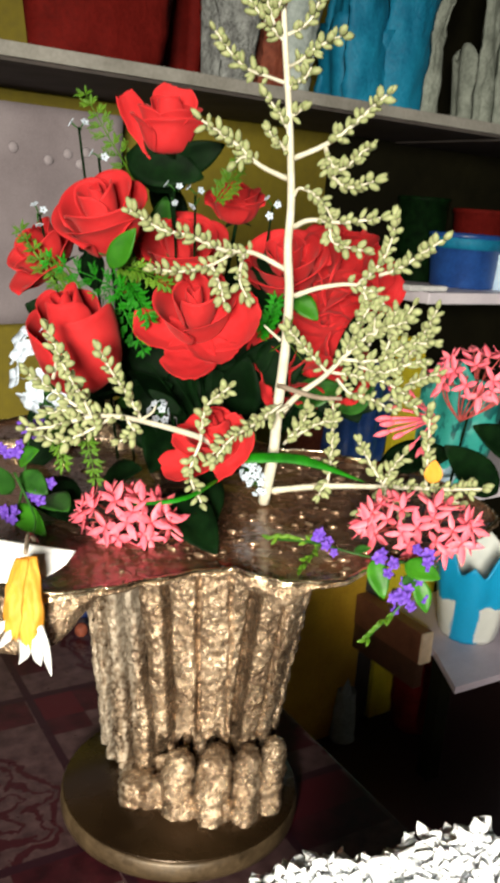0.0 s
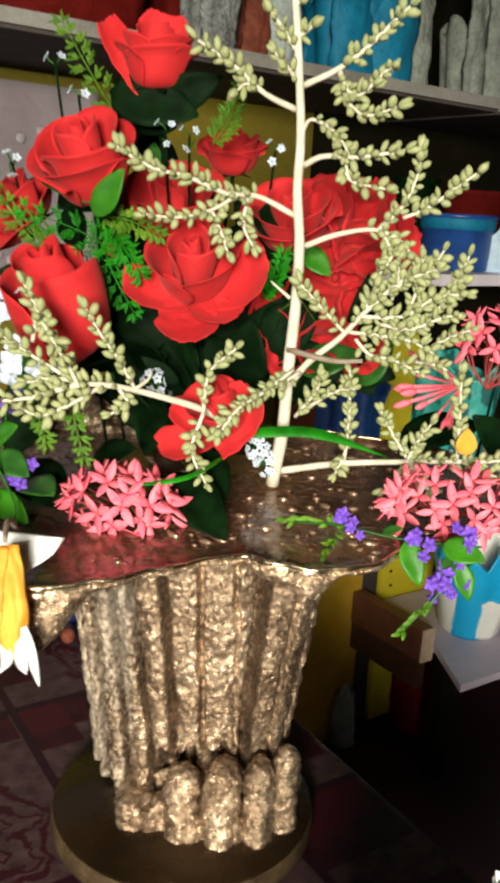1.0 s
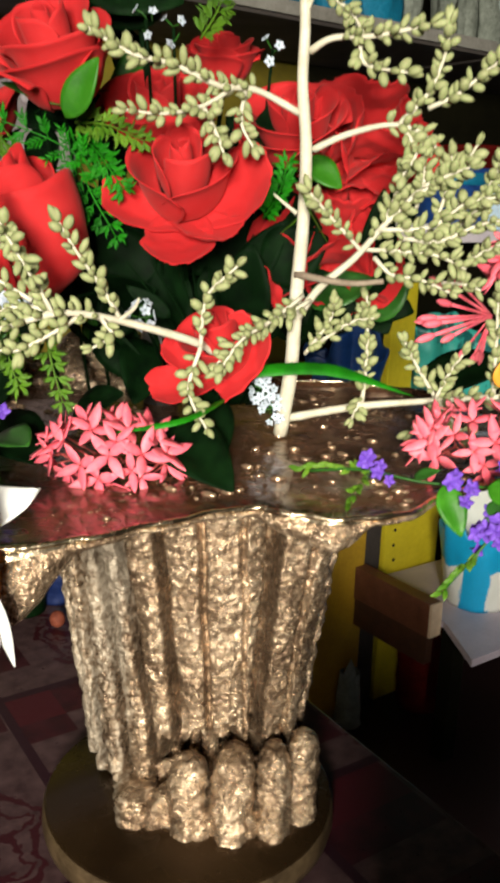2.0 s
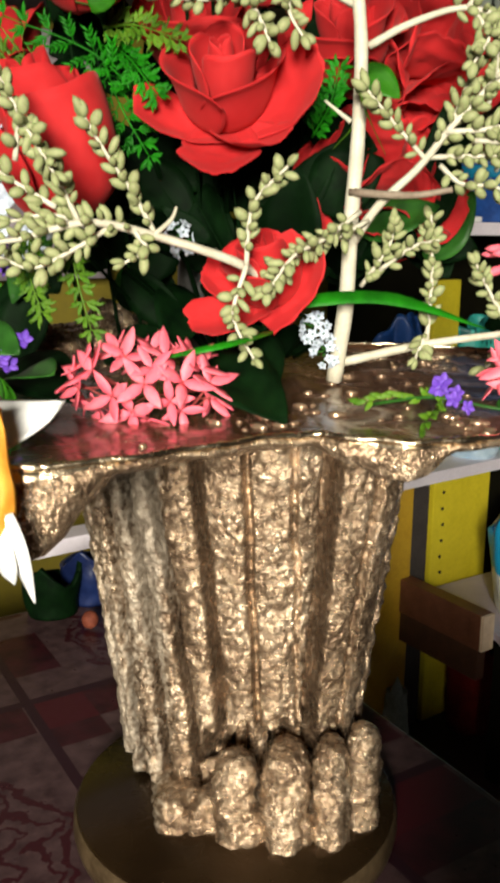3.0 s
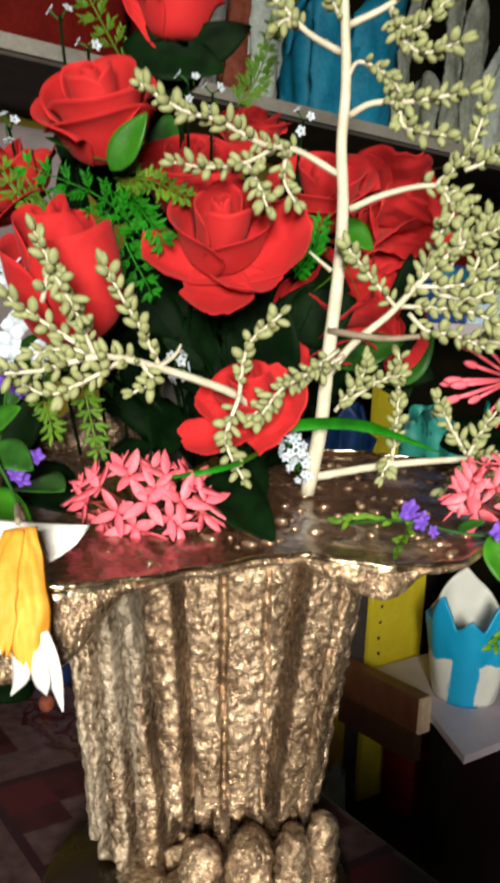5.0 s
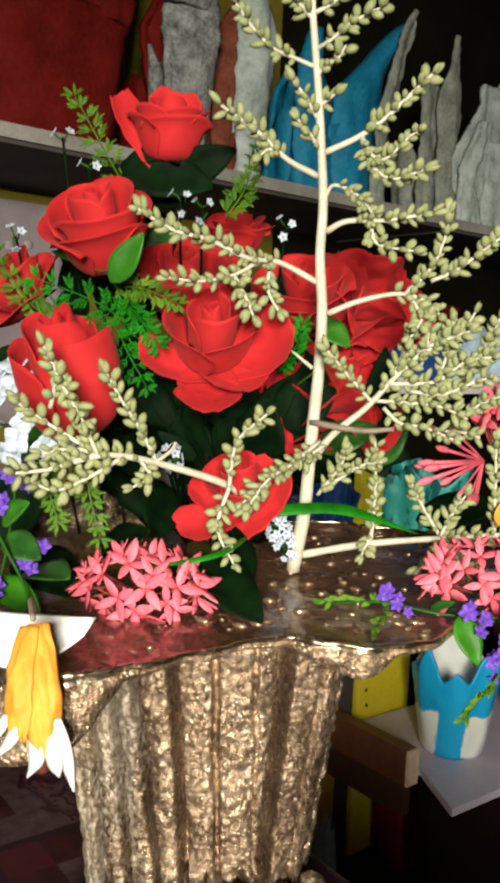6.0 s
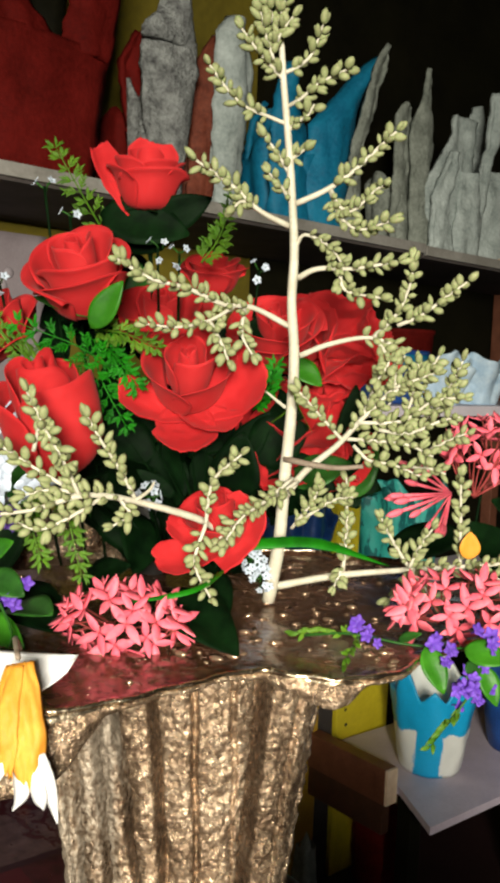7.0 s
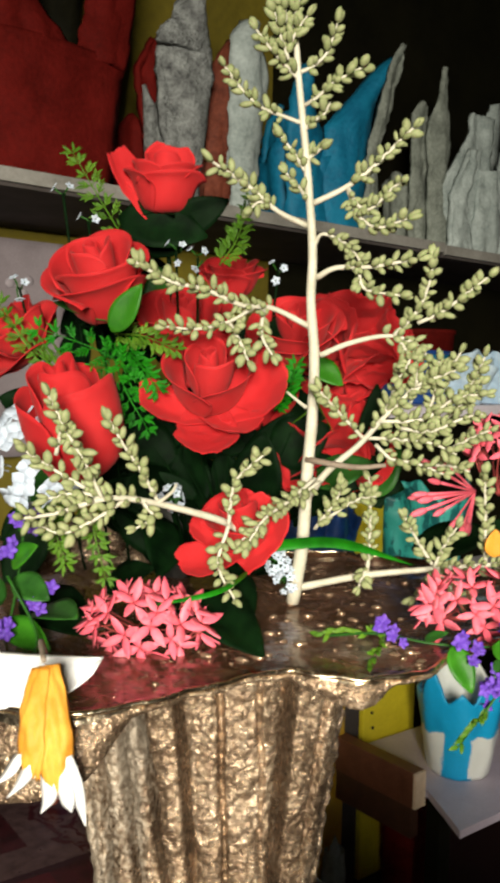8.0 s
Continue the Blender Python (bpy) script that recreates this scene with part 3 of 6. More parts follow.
def stand():
    st = thing("pedestal_stand", (SX, SY, 0.735), "gold-painted cement stand with ribbed trunk and glossy brown top", "stand")
    # trunk
    nu, nv = 760, 210
    v = []
    for j in range(nv):
        z = 0.764 + (1.122 - 0.764) * j / (nv - 1)
        for i in range(nu):
            q = 2 * math.pi * i / nu - math.pi
            a, b = 0.112 + 0.14 * min(z - 0.85, 0.20), 0.083 + 0.05 * min(z - 0.85, 0.20)
            r = 1 / math.sqrt((math.cos(q) / a) ** 2 + (math.sin(q) / b) ** 2)
            r += 0.0016
            cut = 0.0260 * rib(q, z) * (1 - 0.6 * max(0.0, (z - 1.07) / 0.052))
            h = hem(q)
            if z < h:
                r *= 1 - 0.48 * min(1.0, (h - z) / 0.009)
            elif z < h + 0.03:
                r *= 1 + 0.030 * (1 - (z - h) / 0.03) * (0.4 + noise.noise(Vector((q * 9, z * 60, 2))))
            f = max(0.0, (z - 1.085) / 0.037)
            r += (top_radius(q) * 0.90 - r) * f ** 2.0
            p = Vector((math.cos(q) * r, math.sin(q) * r, z))
            r += rough_cement(p)
            # the grooves of the front run straight back, those of the far side towards the axis
            front = 0.7 * min(1.0, max(0.0, -2.5 * math.sin(q)))
            r -= cut * (1 - front)
            v.append((SX + math.cos(q) * r, SY + math.sin(q) * r + cut * front, z))
    f = grid_faces(nu, nv, True) + [tuple(range(nu))[::-1]]
    part("trunk", (v, f), GOLD, st, "ribbed gold-painted trunk, worn grey on its ribs")
    # top
    nu, rows = 360, []
    for k in range(1, 51):
        rows.append(("top", k / 50))
    for k in range(1, 15):
        rows.append(("edge", k / 14))
    for k in (0.95, 0.9, 0.8, 0.6, 0.4):
        rows.append(("under", k))
    v, slots = [(SX, SY, 1.130)], []
    for kind, t in rows:
        for i in range(nu):
            q = 2 * math.pi * i / nu - math.pi
            R = top_radius(q) * (1 + 0.010 * noise.noise(Vector((math.cos(q) * 9, math.sin(q) * 9, 1))) + 0.005 * noise.noise(Vector((math.cos(q) * 30, math.sin(q) * 30, 2))))
            n = 0.0
            if kind == "top":
                r, z = R * t, 1.130
                z += 0.005 * max(0, (t - 0.93) / 0.07) ** 2
                n = 0.0016 * noise.noise(Vector((math.cos(q) * r, math.sin(q) * r, 0)) * 24)
            elif kind == "edge":
                r, z = R + 0.003 * math.sin(math.pi * t) + 0.30 * max(0.0, drop(q) - 0.010) * t, 1.134 - drop(q) * t
            else:
                r, z = R * t + 0.30 * max(0.0, drop(q) - 0.010), 1.134 - drop(q) - 0.002
                if t < 0.95:
                    z = max(z, 1.134 - drop(q) + (0.95 - t) * 0.10) if t > 0.7 else 1.116
                z = min(z, 1.124)
            p = Vector((math.cos(q) * r, math.sin(q) * r, z))
            if kind != "top":
                r += rough_cement(p, 0.5 + 25 * max(0.0, drop(q) - 0.006))
                n = 0.0012 * noise.noise(p * 70)
            v.append((SX + math.cos(q) * r, SY + math.sin(q) * r, z + n))
    f = [(0, 1 + i, 1 + (i + 1) % nu) for i in range(nu)]
    slots = [0] * nu
    for j in range(len(rows) - 1):
        for i in range(nu):
            a, b = 1 + j * nu + i, 1 + j * nu + (i + 1) % nu
            f.append((a, a + nu, b + nu, b))
            slots.append(0 if j < 49 else 2 if j < 51 else 1)
    part("top", (v, f), (BROWN, GOLD, GOLD_RIM), st, "glossy dark-brown top with a ragged gold edge", True, slots)
    # small raised beads added on the lacquer to catch glints
    rng, count = random.Random(14), 0
    glint_beads = [mesh_of("glint_bead", *blob((0, 0, 0), rx, ry, rz, 10, 7, 0.25, k), GLINT_BROWN) for k, (rx, ry, rz) in enumerate(((0.0022, 0.0015, 0.0013), (0.0036, 0.0018, 0.0017), (0.0050, 0.0022, 0.0022)))]
    while count < 240:
        q, t = rng.uniform(-math.pi, math.pi), math.sqrt(rng.uniform(0.02, 0.92))
        x, y = SX + math.cos(q) * top_radius(q) * t, SY + math.sin(q) * top_radius(q) * t
        if x < -0.09 and y < 0.80 or noise.noise(Vector((x, y, 0)) * 14) < -0.05:
            continue
        piece("glint_bead", rng.choice(glint_beads), Matrix.Translation((x, y, 1.1303)) @ Matrix.Rotation(rng.uniform(-0.5, 0.5), 4, "Z") @ Matrix.Scale(rng.uniform(0.8, 1.15), 4), st)
        count += 1
    # thin bright bead along the edge
    n, bead = 300, []
    for i in range(n):
        q = 2 * math.pi * i / n - math.pi
        R = top_radius(q) * (1 + 0.010 * noise.noise(Vector((math.cos(q) * 9, math.sin(q) * 9, 1))) + 0.005 * noise.noise(Vector((math.cos(q) * 30, math.sin(q) * 30, 2)))) + 0.0006
        thick = 0.0019 + 0.0009 * noise.noise(Vector((math.cos(q) * 40, math.sin(q) * 40, 7)))
        z = 1.1345 + 0.0012 * noise.noise(Vector((math.cos(q) * 25, math.sin(q) * 25, 4)))
        for k in range(7):
            w = 2 * math.pi * k / 7
            r = R + thick * math.cos(w)
            bead.append((SX + math.cos(q) * r, SY + math.sin(q) * r, z + thick * math.sin(w)))
    bf = []
    for i in range(n):
        for k in range(7):
            a, d = i * 7 + k, i * 7 + (k + 1) % 7
            e, g = ((i + 1) % n) * 7 + k, ((i + 1) % n) * 7 + (k + 1) % 7
            bf.append((a, e, g, d))
    part("rim_bead", (bead, bf), GOLD_RIM, st, "thin bright gold bead along the edge")
    # raised folds along the far side of the top
    for c0, c1, h, w in (((-0.335, 0.93), (-0.17, 1.14), 0.040, 0.030), ((-0.30, 1.02), (-0.12, 1.18), 0.055, 0.026), ((-0.21, 0.99), (-0.09, 1.06), 0.030, 0.022)):
        pts, nu2, nv2 = [], 90, 24
        for j in range(nv2):
            t = math.pi * j / (nv2 - 1)
            for i in range(nu2):
                s = i / (nu2 - 1)
                x, y = c0[0] + (c1[0] - c0[0]) * s, c0[1] + (c1[1] - c0[1]) * s
                g = math.sin(math.pi * min(1, max(0.02, s))) ** 0.4
                wob = 0.010 * math.sin(17 * s + 2 * h * 100) + 0.006 * math.sin(41 * s)
                o = math.cos(t) * w * g + wob
                p = Vector((x - 0.78 * o, y + 0.62 * o, 1.120 + h * g * math.sin(t) * (0.8 + 0.2 * math.sin(23 * s))))
                p += Vector((1, 1, 1)) * (0.004 * noise.noise(p * 60) + rough_cement(p, 1.2))
                pts.append(tuple(p))
        part("raised_fold", (pts, grid_faces(nu2, nv2)), GOLD, st, "raised gold fold on the top")
    # toes: thumb-like lumps rising from the foot
    for x, y, zt, rx, seed in ((-0.120, 0.856, 0.791, 0.0180, 1), (-0.0705, 0.845, 0.826, 0.0168, 2), (-0.030, 0.843, 0.839, 0.0178, 3), (0.0065, 0.851, 0.841, 0.0150, 4), (0.033, 0.872, 0.839, 0.0125, 5)):
        n, rows2, tv = 40, 34, []
        for j in range(rows2):
            t = j / (rows2 - 1)
            z = 0.757 + (zt - 0.757) * min(1.0, t / 0.72) ** 1.0 * 0.80 if t < 0.72 else 0.757 + (zt - 0.757) * (0.80 + 0.20 * math.sin((t - 0.72) / 0.28 * math.pi / 2))
            k = 1.0 if t < 0.72 else max(0.02, math.cos((t - 0.72) / 0.28 * math.pi / 2)) ** 0.75
            k *= 1.10 - 0.16 * abs(t - 0.45)
            for i in range(n):
                q = 2 * math.pi * i / n
                rr = rx * k
                p = Vector((x + rr * math.cos(q), y + 0.010 * (z - 0.78) / 0.06 + 1.15 * rr * math.sin(q) - 0.006 * (1 - t), z))
                o = Vector((math.cos(q), math.sin(q), 0.3)) * (rough_cement(p, 1.2) + 0.0035 * noise.noise(p * 34 + Vector((seed, 0, 0))))
                tv.append(tuple(p + o))
        part("toe", (tv, grid_faces(n, rows2, True) + [tuple(range(len(tv) - n, len(tv)))]), GOLD, st, "rounded gold toe at the foot")
    # lumpy foot that joins the toes
    n, rows2, fv = 150, 26, []
    for j in range(rows2):
        t = j / (rows2 - 1)
        for i in range(n):
            q = 2 * math.pi * i / n - math.pi
            k = math.sin(math.pi / 2 * min(1.0, (1 - t) * 1.6)) ** 0.6 if t > 0 else 0.985
            lob = 1 + 0.030 * math.sin(11 * q + 0.8) + 0.02 * math.sin(23 * q)
            r = 1 / math.sqrt((math.cos(q) / 0.095) ** 2 + (math.sin(q) / 0.083) ** 2) * lob * max(k, 0.05)
            hgt = 0.031 + 0.006 * math.sin(11 * q + 0.8)
            p = Vector((-0.056 + r * math.cos(q), 0.904 + r * math.sin(q), 0.758 + hgt * math.sin(math.pi / 2 * t)))
            fv.append(tuple(p + Vector((math.cos(q), math.sin(q), 0.4)) * (rough_cement(p, 1.6) + 0.002 * noise.noise(p * 60))))
    part("foot", (fv, grid_faces(n, rows2, True) + [tuple(range(len(fv) - n, len(fv)))]), GOLD, st, "lumpy gold foot")
    # round base
    prof = [(0.02, 0.7352), (0.134, 0.7352), (0.139, 0.738), (0.1405, 0.746), (0.1395, 0.757)]
    part("base_rim", lathe(prof + [(0.137, 0.7605), (0.02, 0.7605)], 72, -0.077, 0.893), DISC_EDGE, st, "beige-gold rim of the round base")
    part("base_plate", lathe([(0.01, 0.757), (0.1360, 0.757), (0.1375, 0.7615), (0.136, 0.7630), (0.01, 0.7630)], 72, -0.077, 0.893), DISC_BROWN, st, "glossy dark-brown round base")


stand()

# ---- pale seed stalk ----
def ellipsoid(rx, rz, nu=7, nv=5):
    """A small pointed seed standing on its base."""
    v = [(0, 0, 0)]
    for j in range(1, nv):
        t = j / nv
        r = rx * math.sin(math.pi * t ** 0.95) ** 0.55
        for i in range(nu):
            q = 2 * math.pi * i / nu
            v.append((r * math.cos(q), r * math.sin(q), rz * t))
    v.append((0, 0, rz))
    f = [(0, 1 + (i + 1) % nu, 1 + i) for i in range(nu)]
    for j in range(nv - 2):
        for i in range(nu):
            a, b = 1 + j * nu + i, 1 + j * nu + (i + 1) % nu
            f.append((a, b, b + nu, a + nu))
    n = len(v) - 1
    f += [(n, n - nu + i, n - nu + (i + 1) % nu) for i in range(nu)]
    return v, f


SEED_MESHES = [mesh_of("seed", *ellipsoid(0.0027 * k, 0.0108 * g), BUD) for k, g in ((1, 1), (1.15, 0.92), (0.9, 1.1))]
SEEDS = random.Random(5)
stalk = thing("seed_stalk", (0.0, 0.85, 1.131), "tall whitish fruit stalk with pale green seeds, standing on the stand", "dried branch")


def twig(pts, r, start):
    """A side branch of the stalk, with seeds in alternate pairs from a share of its length on."""
    b = part("branch", tube(pts, r, min(r * 0.5, 0.0011), 6, None, 0.05, len(pts)), STEM_WHITE, stalk)
    if start > 1:
        return b
    c = spline(pts, 80)
    step = np.linalg.norm(np.diff(c, axis=0), axis=1)
    run = np.concatenate([[0], np.cumsum(step)])
    s, flip = start * run[-1], SEEDS.uniform(0, 6)
    while s <= run[-1]:
        i = min(int(np.searchsorted(run, s)), 79)
        d = Vector(c[min(i + 1, 79)] - c[max(i - 1, 0)]).normalized()
        base = Vector(c[i])
        m = frame_of(d)
        end = s > run[-1] - 0.004
        for k in range(3 if SEEDS.random() < 0.35 else 2):
            q = flip + k * math.pi * (1 if k < 2 else 0.5) + SEEDS.uniform(-0.5, 0.5)
            tilt = radians(SEEDS.uniform(8, 25) if end else SEEDS.uniform(38, 68))
            way = m @ Vector((math.cos(q) * math.sin(tilt), math.sin(q) * math.sin(tilt), math.cos(tilt)))
            way = (way + Vector((0, 0, 0.15))).normalized()
            g = SEEDS.uniform(0.75, 1.18)
            piece("seed", SEEDS.choice(SEED_MESHES), Matrix.Translation(base + way * r * 0.5) @ frame_of(way) @ Matrix.Scale(g, 4), b)
        flip += 1.4
        s += SEEDS.uniform(0.0044, 0.0066)
    return b


STALK = [(-0.0, 0.85, 1.134), (0.007, 0.838, 1.19), (0.009, 0.828, 1.246), (0.012, 0.82, 1.3), (0.012, 0.813, 1.349), (0.008, 0.806, 1.39), (0.008, 0.8, 1.433), (0.001, 0.793, 1.502), (-0.006, 0.785, 1.555), (-0.009, 0.78, 1.583), (-0.014, 0.775, 1.613), (-0.016, 0.773, 1.623)]
twig([(-0.005,0.785,1.555), (-0.016,0.78,1.564), (-0.028,0.775,1.575), (-0.039,0.77,1.587)], 0.0017,0.12)
twig([(-0.005,0.785,1.561), (0.005,0.785,1.566), (0.015,0.785,1.576), (0.022,0.785,1.597)], 0.0017,0.12)
twig([(-0.002,0.788,1.537), (0.008,0.78,1.541), (0.021,0.775,1.551), (0.043,0.77,1.561)], 0.0017,0.12)
twig([(-0.001,0.79,1.519), (0.006,0.785,1.525), (0.013,0.78,1.528), (0.018,0.78,1.537)], 0.0017,0.12)
twig([(-0.004,0.79,1.525), (-0.016,0.785,1.528), (-0.034,0.775,1.532), (-0.048,0.77,1.543), (-0.061,0.765,1.558)], 0.0017,0.2)
twig([(0.001,0.795,1.489), (-0.009,0.79,1.503), (-0.02,0.785,1.515)], 0.0017,0.12)
twig([(0.003,0.8,1.468), (-0.005,0.79,1.478), (-0.014,0.785,1.486)], 0.0017,0.12)
twig([(0.002,0.795,1.499), (0.008,0.79,1.502), (0.014,0.785,1.506)], 0.0017,0.12)
twig([(0.003,0.8,1.449), (-0.02,0.79,1.458), (-0.04,0.78,1.473), (-0.069,0.77,1.49)], 0.0026,0.35)
twig([(-0.024,0.79,1.46), (-0.034,0.785,1.464), (-0.041,0.78,1.457)], 0.0017,0.12)
twig([(0.007,0.8,1.466), (0.031,0.795,1.477), (0.05,0.79,1.49), (0.067,0.785,1.506), (0.081,0.78,1.519)], 0.0026,0.35)
twig([(0.034,0.795,1.478), (0.041,0.785,1.463), (0.051,0.78,1.459), (0.067,0.775,1.474), (0.077,0.77,1.48)], 0.0017,0.12)
twig([(0.034,0.795,1.476), (0.042,0.785,1.455), (0.057,0.78,1.445), (0.078,0.775,1.451)], 0.0017,0.12)
twig([(0.009,0.8,1.433), (0.016,0.795,1.442), (0.035,0.79,1.433), (0.046,0.785,1.418)], 0.0017,0.3)
twig([(0.012,0.803,1.409), (0.027,0.795,1.416), (0.054,0.785,1.416), (0.087,0.78,1.422)], 0.0026,0.3)
twig([(0.044,0.79,1.414), (0.049,0.785,1.399), (0.076,0.78,1.394)], 0.0017,0.12)
twig([(0.017,0.813,1.348), (0.04,0.805,1.358), (0.069,0.795,1.364), (0.089,0.79,1.358), (0.101,0.785,1.346)], 0.0026,0.55)
twig([(0.073,0.793,1.364), (0.09,0.79,1.383), (0.098,0.785,1.404), (0.1,0.78,1.424)], 0.0017,0.12)
twig([(0.091,0.79,1.374), (0.108,0.785,1.382), (0.125,0.78,1.396), (0.14,0.775,1.408)], 0.0017,0.12)
twig([(0.076,0.793,1.362), (0.085,0.785,1.346), (0.076,0.78,1.33)], 0.0017,0.12)
twig([(0.007,0.81,1.371), (-0.022,0.8,1.384), (-0.046,0.785,1.385), (-0.073,0.77,1.395), (-0.099,0.76,1.4), (-0.126,0.755,1.414)], 0.0026,0.22)
twig([(-0.037,0.79,1.384), (-0.055,0.78,1.372), (-0.078,0.765,1.365), (-0.102,0.755,1.366)], 0.0017,0.12)
twig([(-0.029,0.79,1.382), (-0.03,0.78,1.362), (-0.021,0.775,1.346)], 0.0017,0.12)
twig([(-0.055,0.78,1.371), (-0.044,0.77,1.352), (-0.039,0.765,1.341)], 0.0017,0.12)
twig([(0.007,0.82,1.305), (-0.001,0.82,1.311), (-0.01,0.82,1.318)], 0.0017,2)
twig([(0.007,0.832,1.225), (0.026,0.82,1.253), (0.05,0.81,1.276), (0.068,0.8,1.299), (0.088,0.795,1.321), (0.093,0.79,1.33)], 0.0036,0.62)
twig([(0.057,0.808,1.282), (0.081,0.8,1.282), (0.106,0.795,1.28), (0.125,0.79,1.272)], 0.0017,0.12)
twig([(0.065,0.8,1.296), (0.099,0.795,1.299), (0.122,0.79,1.316), (0.146,0.785,1.32)], 0.0017,0.12)
twig([(0.088,0.795,1.319), (0.103,0.79,1.331), (0.117,0.785,1.341), (0.124,0.78,1.353)], 0.0017,0.12)
twig([(0.055,0.808,1.28), (0.036,0.8,1.299), (0.017,0.79,1.319)], 0.0017,0.12)
twig([(0.068,0.8,1.299), (0.078,0.795,1.33), (0.08,0.79,1.342)], 0.0017,0.12)
twig([(0.063,0.805,1.277), (0.076,0.8,1.266), (0.094,0.795,1.264), (0.116,0.79,1.256)], 0.0017,0.12)
twig([(0.081,0.8,1.291), (0.105,0.79,1.29), (0.128,0.785,1.301), (0.142,0.78,1.305)], 0.0017,0.12)
twig([(0.02,0.82,1.244), (0.0,0.8,1.233), (-0.021,0.78,1.223), (-0.042,0.765,1.203)], 0.0017,0.12)
twig([(0.003,0.852,1.146), (0.062,0.84,1.162), (0.129,0.82,1.175), (0.176,0.8,1.185), (0.205,0.79,1.192)], 0.0036,0.55)
twig([(0.117,0.825,1.174), (0.101,0.82,1.198), (0.09,0.815,1.217)], 0.0017,0.12)
twig([(0.063,0.84,1.163), (0.064,0.835,1.207), (0.061,0.83,1.248)], 0.0017,0.12)
twig([(0.119,0.82,1.173), (0.128,0.81,1.161), (0.14,0.8,1.151)], 0.0017,0.12)
twig([(0.156,0.81,1.182), (0.153,0.805,1.223), (0.15,0.8,1.256)], 0.0017, 0.05)
twig([(0.116,0.82,1.175), (0.124,0.815,1.196), (0.132,0.81,1.211)], 0.0017,0.12)
twig([(0.063,0.84,1.171), (0.055,0.835,1.151)], 0.0017,0.12)
twig([(0.126,0.82,1.175), (0.109,0.81,1.16), (0.098,0.805,1.151)], 0.0017,0.12)
twig([(0.16,0.81,1.182), (0.177,0.8,1.176), (0.189,0.795,1.174)], 0.0017,0.12)
twig([(0.017,0.838,1.201), (0.034,0.83,1.227), (0.037,0.825,1.241)], 0.0017,0.12)
twig([(0.029,0.836,1.212), (0.051,0.83,1.228), (0.067,0.825,1.232)], 0.0017,0.12)
twig([(-0.038,0.8,1.2), (-0.059,0.77,1.218), (-0.107,0.74,1.235), (-0.136,0.715,1.241), (-0.168,0.7,1.232), (-0.192,0.69,1.229)], 0.0036,0.55)
twig([(-0.139,0.713,1.241), (-0.146,0.705,1.26), (-0.157,0.7,1.282), (-0.173,0.695,1.314)], 0.0017,0.12)
twig([(-0.102,0.745,1.232), (-0.113,0.735,1.256), (-0.125,0.725,1.277), (-0.136,0.72,1.297)], 0.0017,0.12)
twig([(-0.151,0.71,1.249), (-0.17,0.705,1.261), (-0.192,0.7,1.276)], 0.0017,0.12)
twig([(-0.126,0.725,1.238), (-0.144,0.715,1.226), (-0.166,0.71,1.216), (-0.183,0.705,1.222)], 0.0017,0.12)
twig([(-0.169,0.7,1.273), (-0.162,0.695,1.29), (-0.143,0.69,1.264)], 0.0017,0.12)
twig([(-0.133,0.72,1.238), (-0.155,0.712,1.245), (-0.177,0.705,1.241)], 0.0017,0.12)
twig([(-0.112,0.73,1.236), (-0.105,0.728,1.226), (-0.116,0.72,1.219)], 0.0017,0.12)
twig([(-0.104,0.742,1.234), (-0.093,0.74,1.243), (-0.089,0.737,1.25)], 0.0017,2)
twig([(-0.051,0.755,1.217), (-0.049,0.75,1.24), (-0.044,0.745,1.255), (-0.025,0.74,1.273)], 0.0017,0.12)
twig([(-0.051,0.755,1.217), (-0.058,0.75,1.187), (-0.044,0.745,1.161)], 0.0017,0.12)
twig([(0.015,0.8,1.249), (-0.007,0.78,1.232), (-0.024,0.76,1.222), (-0.038,0.75,1.201)], 0.0017,0.12)
# denser tips of the right-hand branch
twig([(0.098, 0.815, 1.274), (0.111, 0.807, 1.300), (0.120, 0.801, 1.321)], 0.0015, 0.10)
twig([(0.114, 0.810, 1.293), (0.131, 0.802, 1.312), (0.142, 0.796, 1.327)], 0.0015, 0.10)
twig([(0.103, 0.800, 1.302), (0.108, 0.792, 1.326), (0.108, 0.786, 1.345)], 0.0015, 0.10)
twig([(0.126, 0.820, 1.274), (0.143, 0.812, 1.285), (0.155, 0.806, 1.291)], 0.0015, 0.10)
twig([(0.089, 0.800, 1.311), (0.092, 0.792, 1.330), (0.090, 0.786, 1.345)], 0.0015, 0.10)
twig([(0.130, 0.805, 1.312), (0.139, 0.797, 1.333), (0.144, 0.791, 1.349)], 0.0015, 0.10)
twig([(0.113, 0.820, 1.260), (0.129, 0.812, 1.260), (0.139, 0.806, 1.257)], 0.0015, 0.10)
twig([(0.091, 0.790, 1.325), (0.108, 0.782, 1.333), (0.120, 0.776, 1.338)], 0.0015, 0.10)
# tip of the stalk
twig([(-0.014, 0.772, 1.566), (-0.021, 0.768, 1.583), (-0.026, 0.766, 1.601)], 0.0014, 0.08)
twig([(-0.013, 0.775, 1.581), (-0.011, 0.771, 1.594), (-0.007, 0.769, 1.607)], 0.0014, 0.08)
twig([(-0.016, 0.772, 1.592), (-0.019, 0.768, 1.608), (-0.020, 0.766, 1.624)], 0.0014, 0.08)
twig([(-0.014, 0.772, 1.574), (-0.009, 0.768, 1.584), (-0.001, 0.766, 1.595)], 0.0014, 0.08)

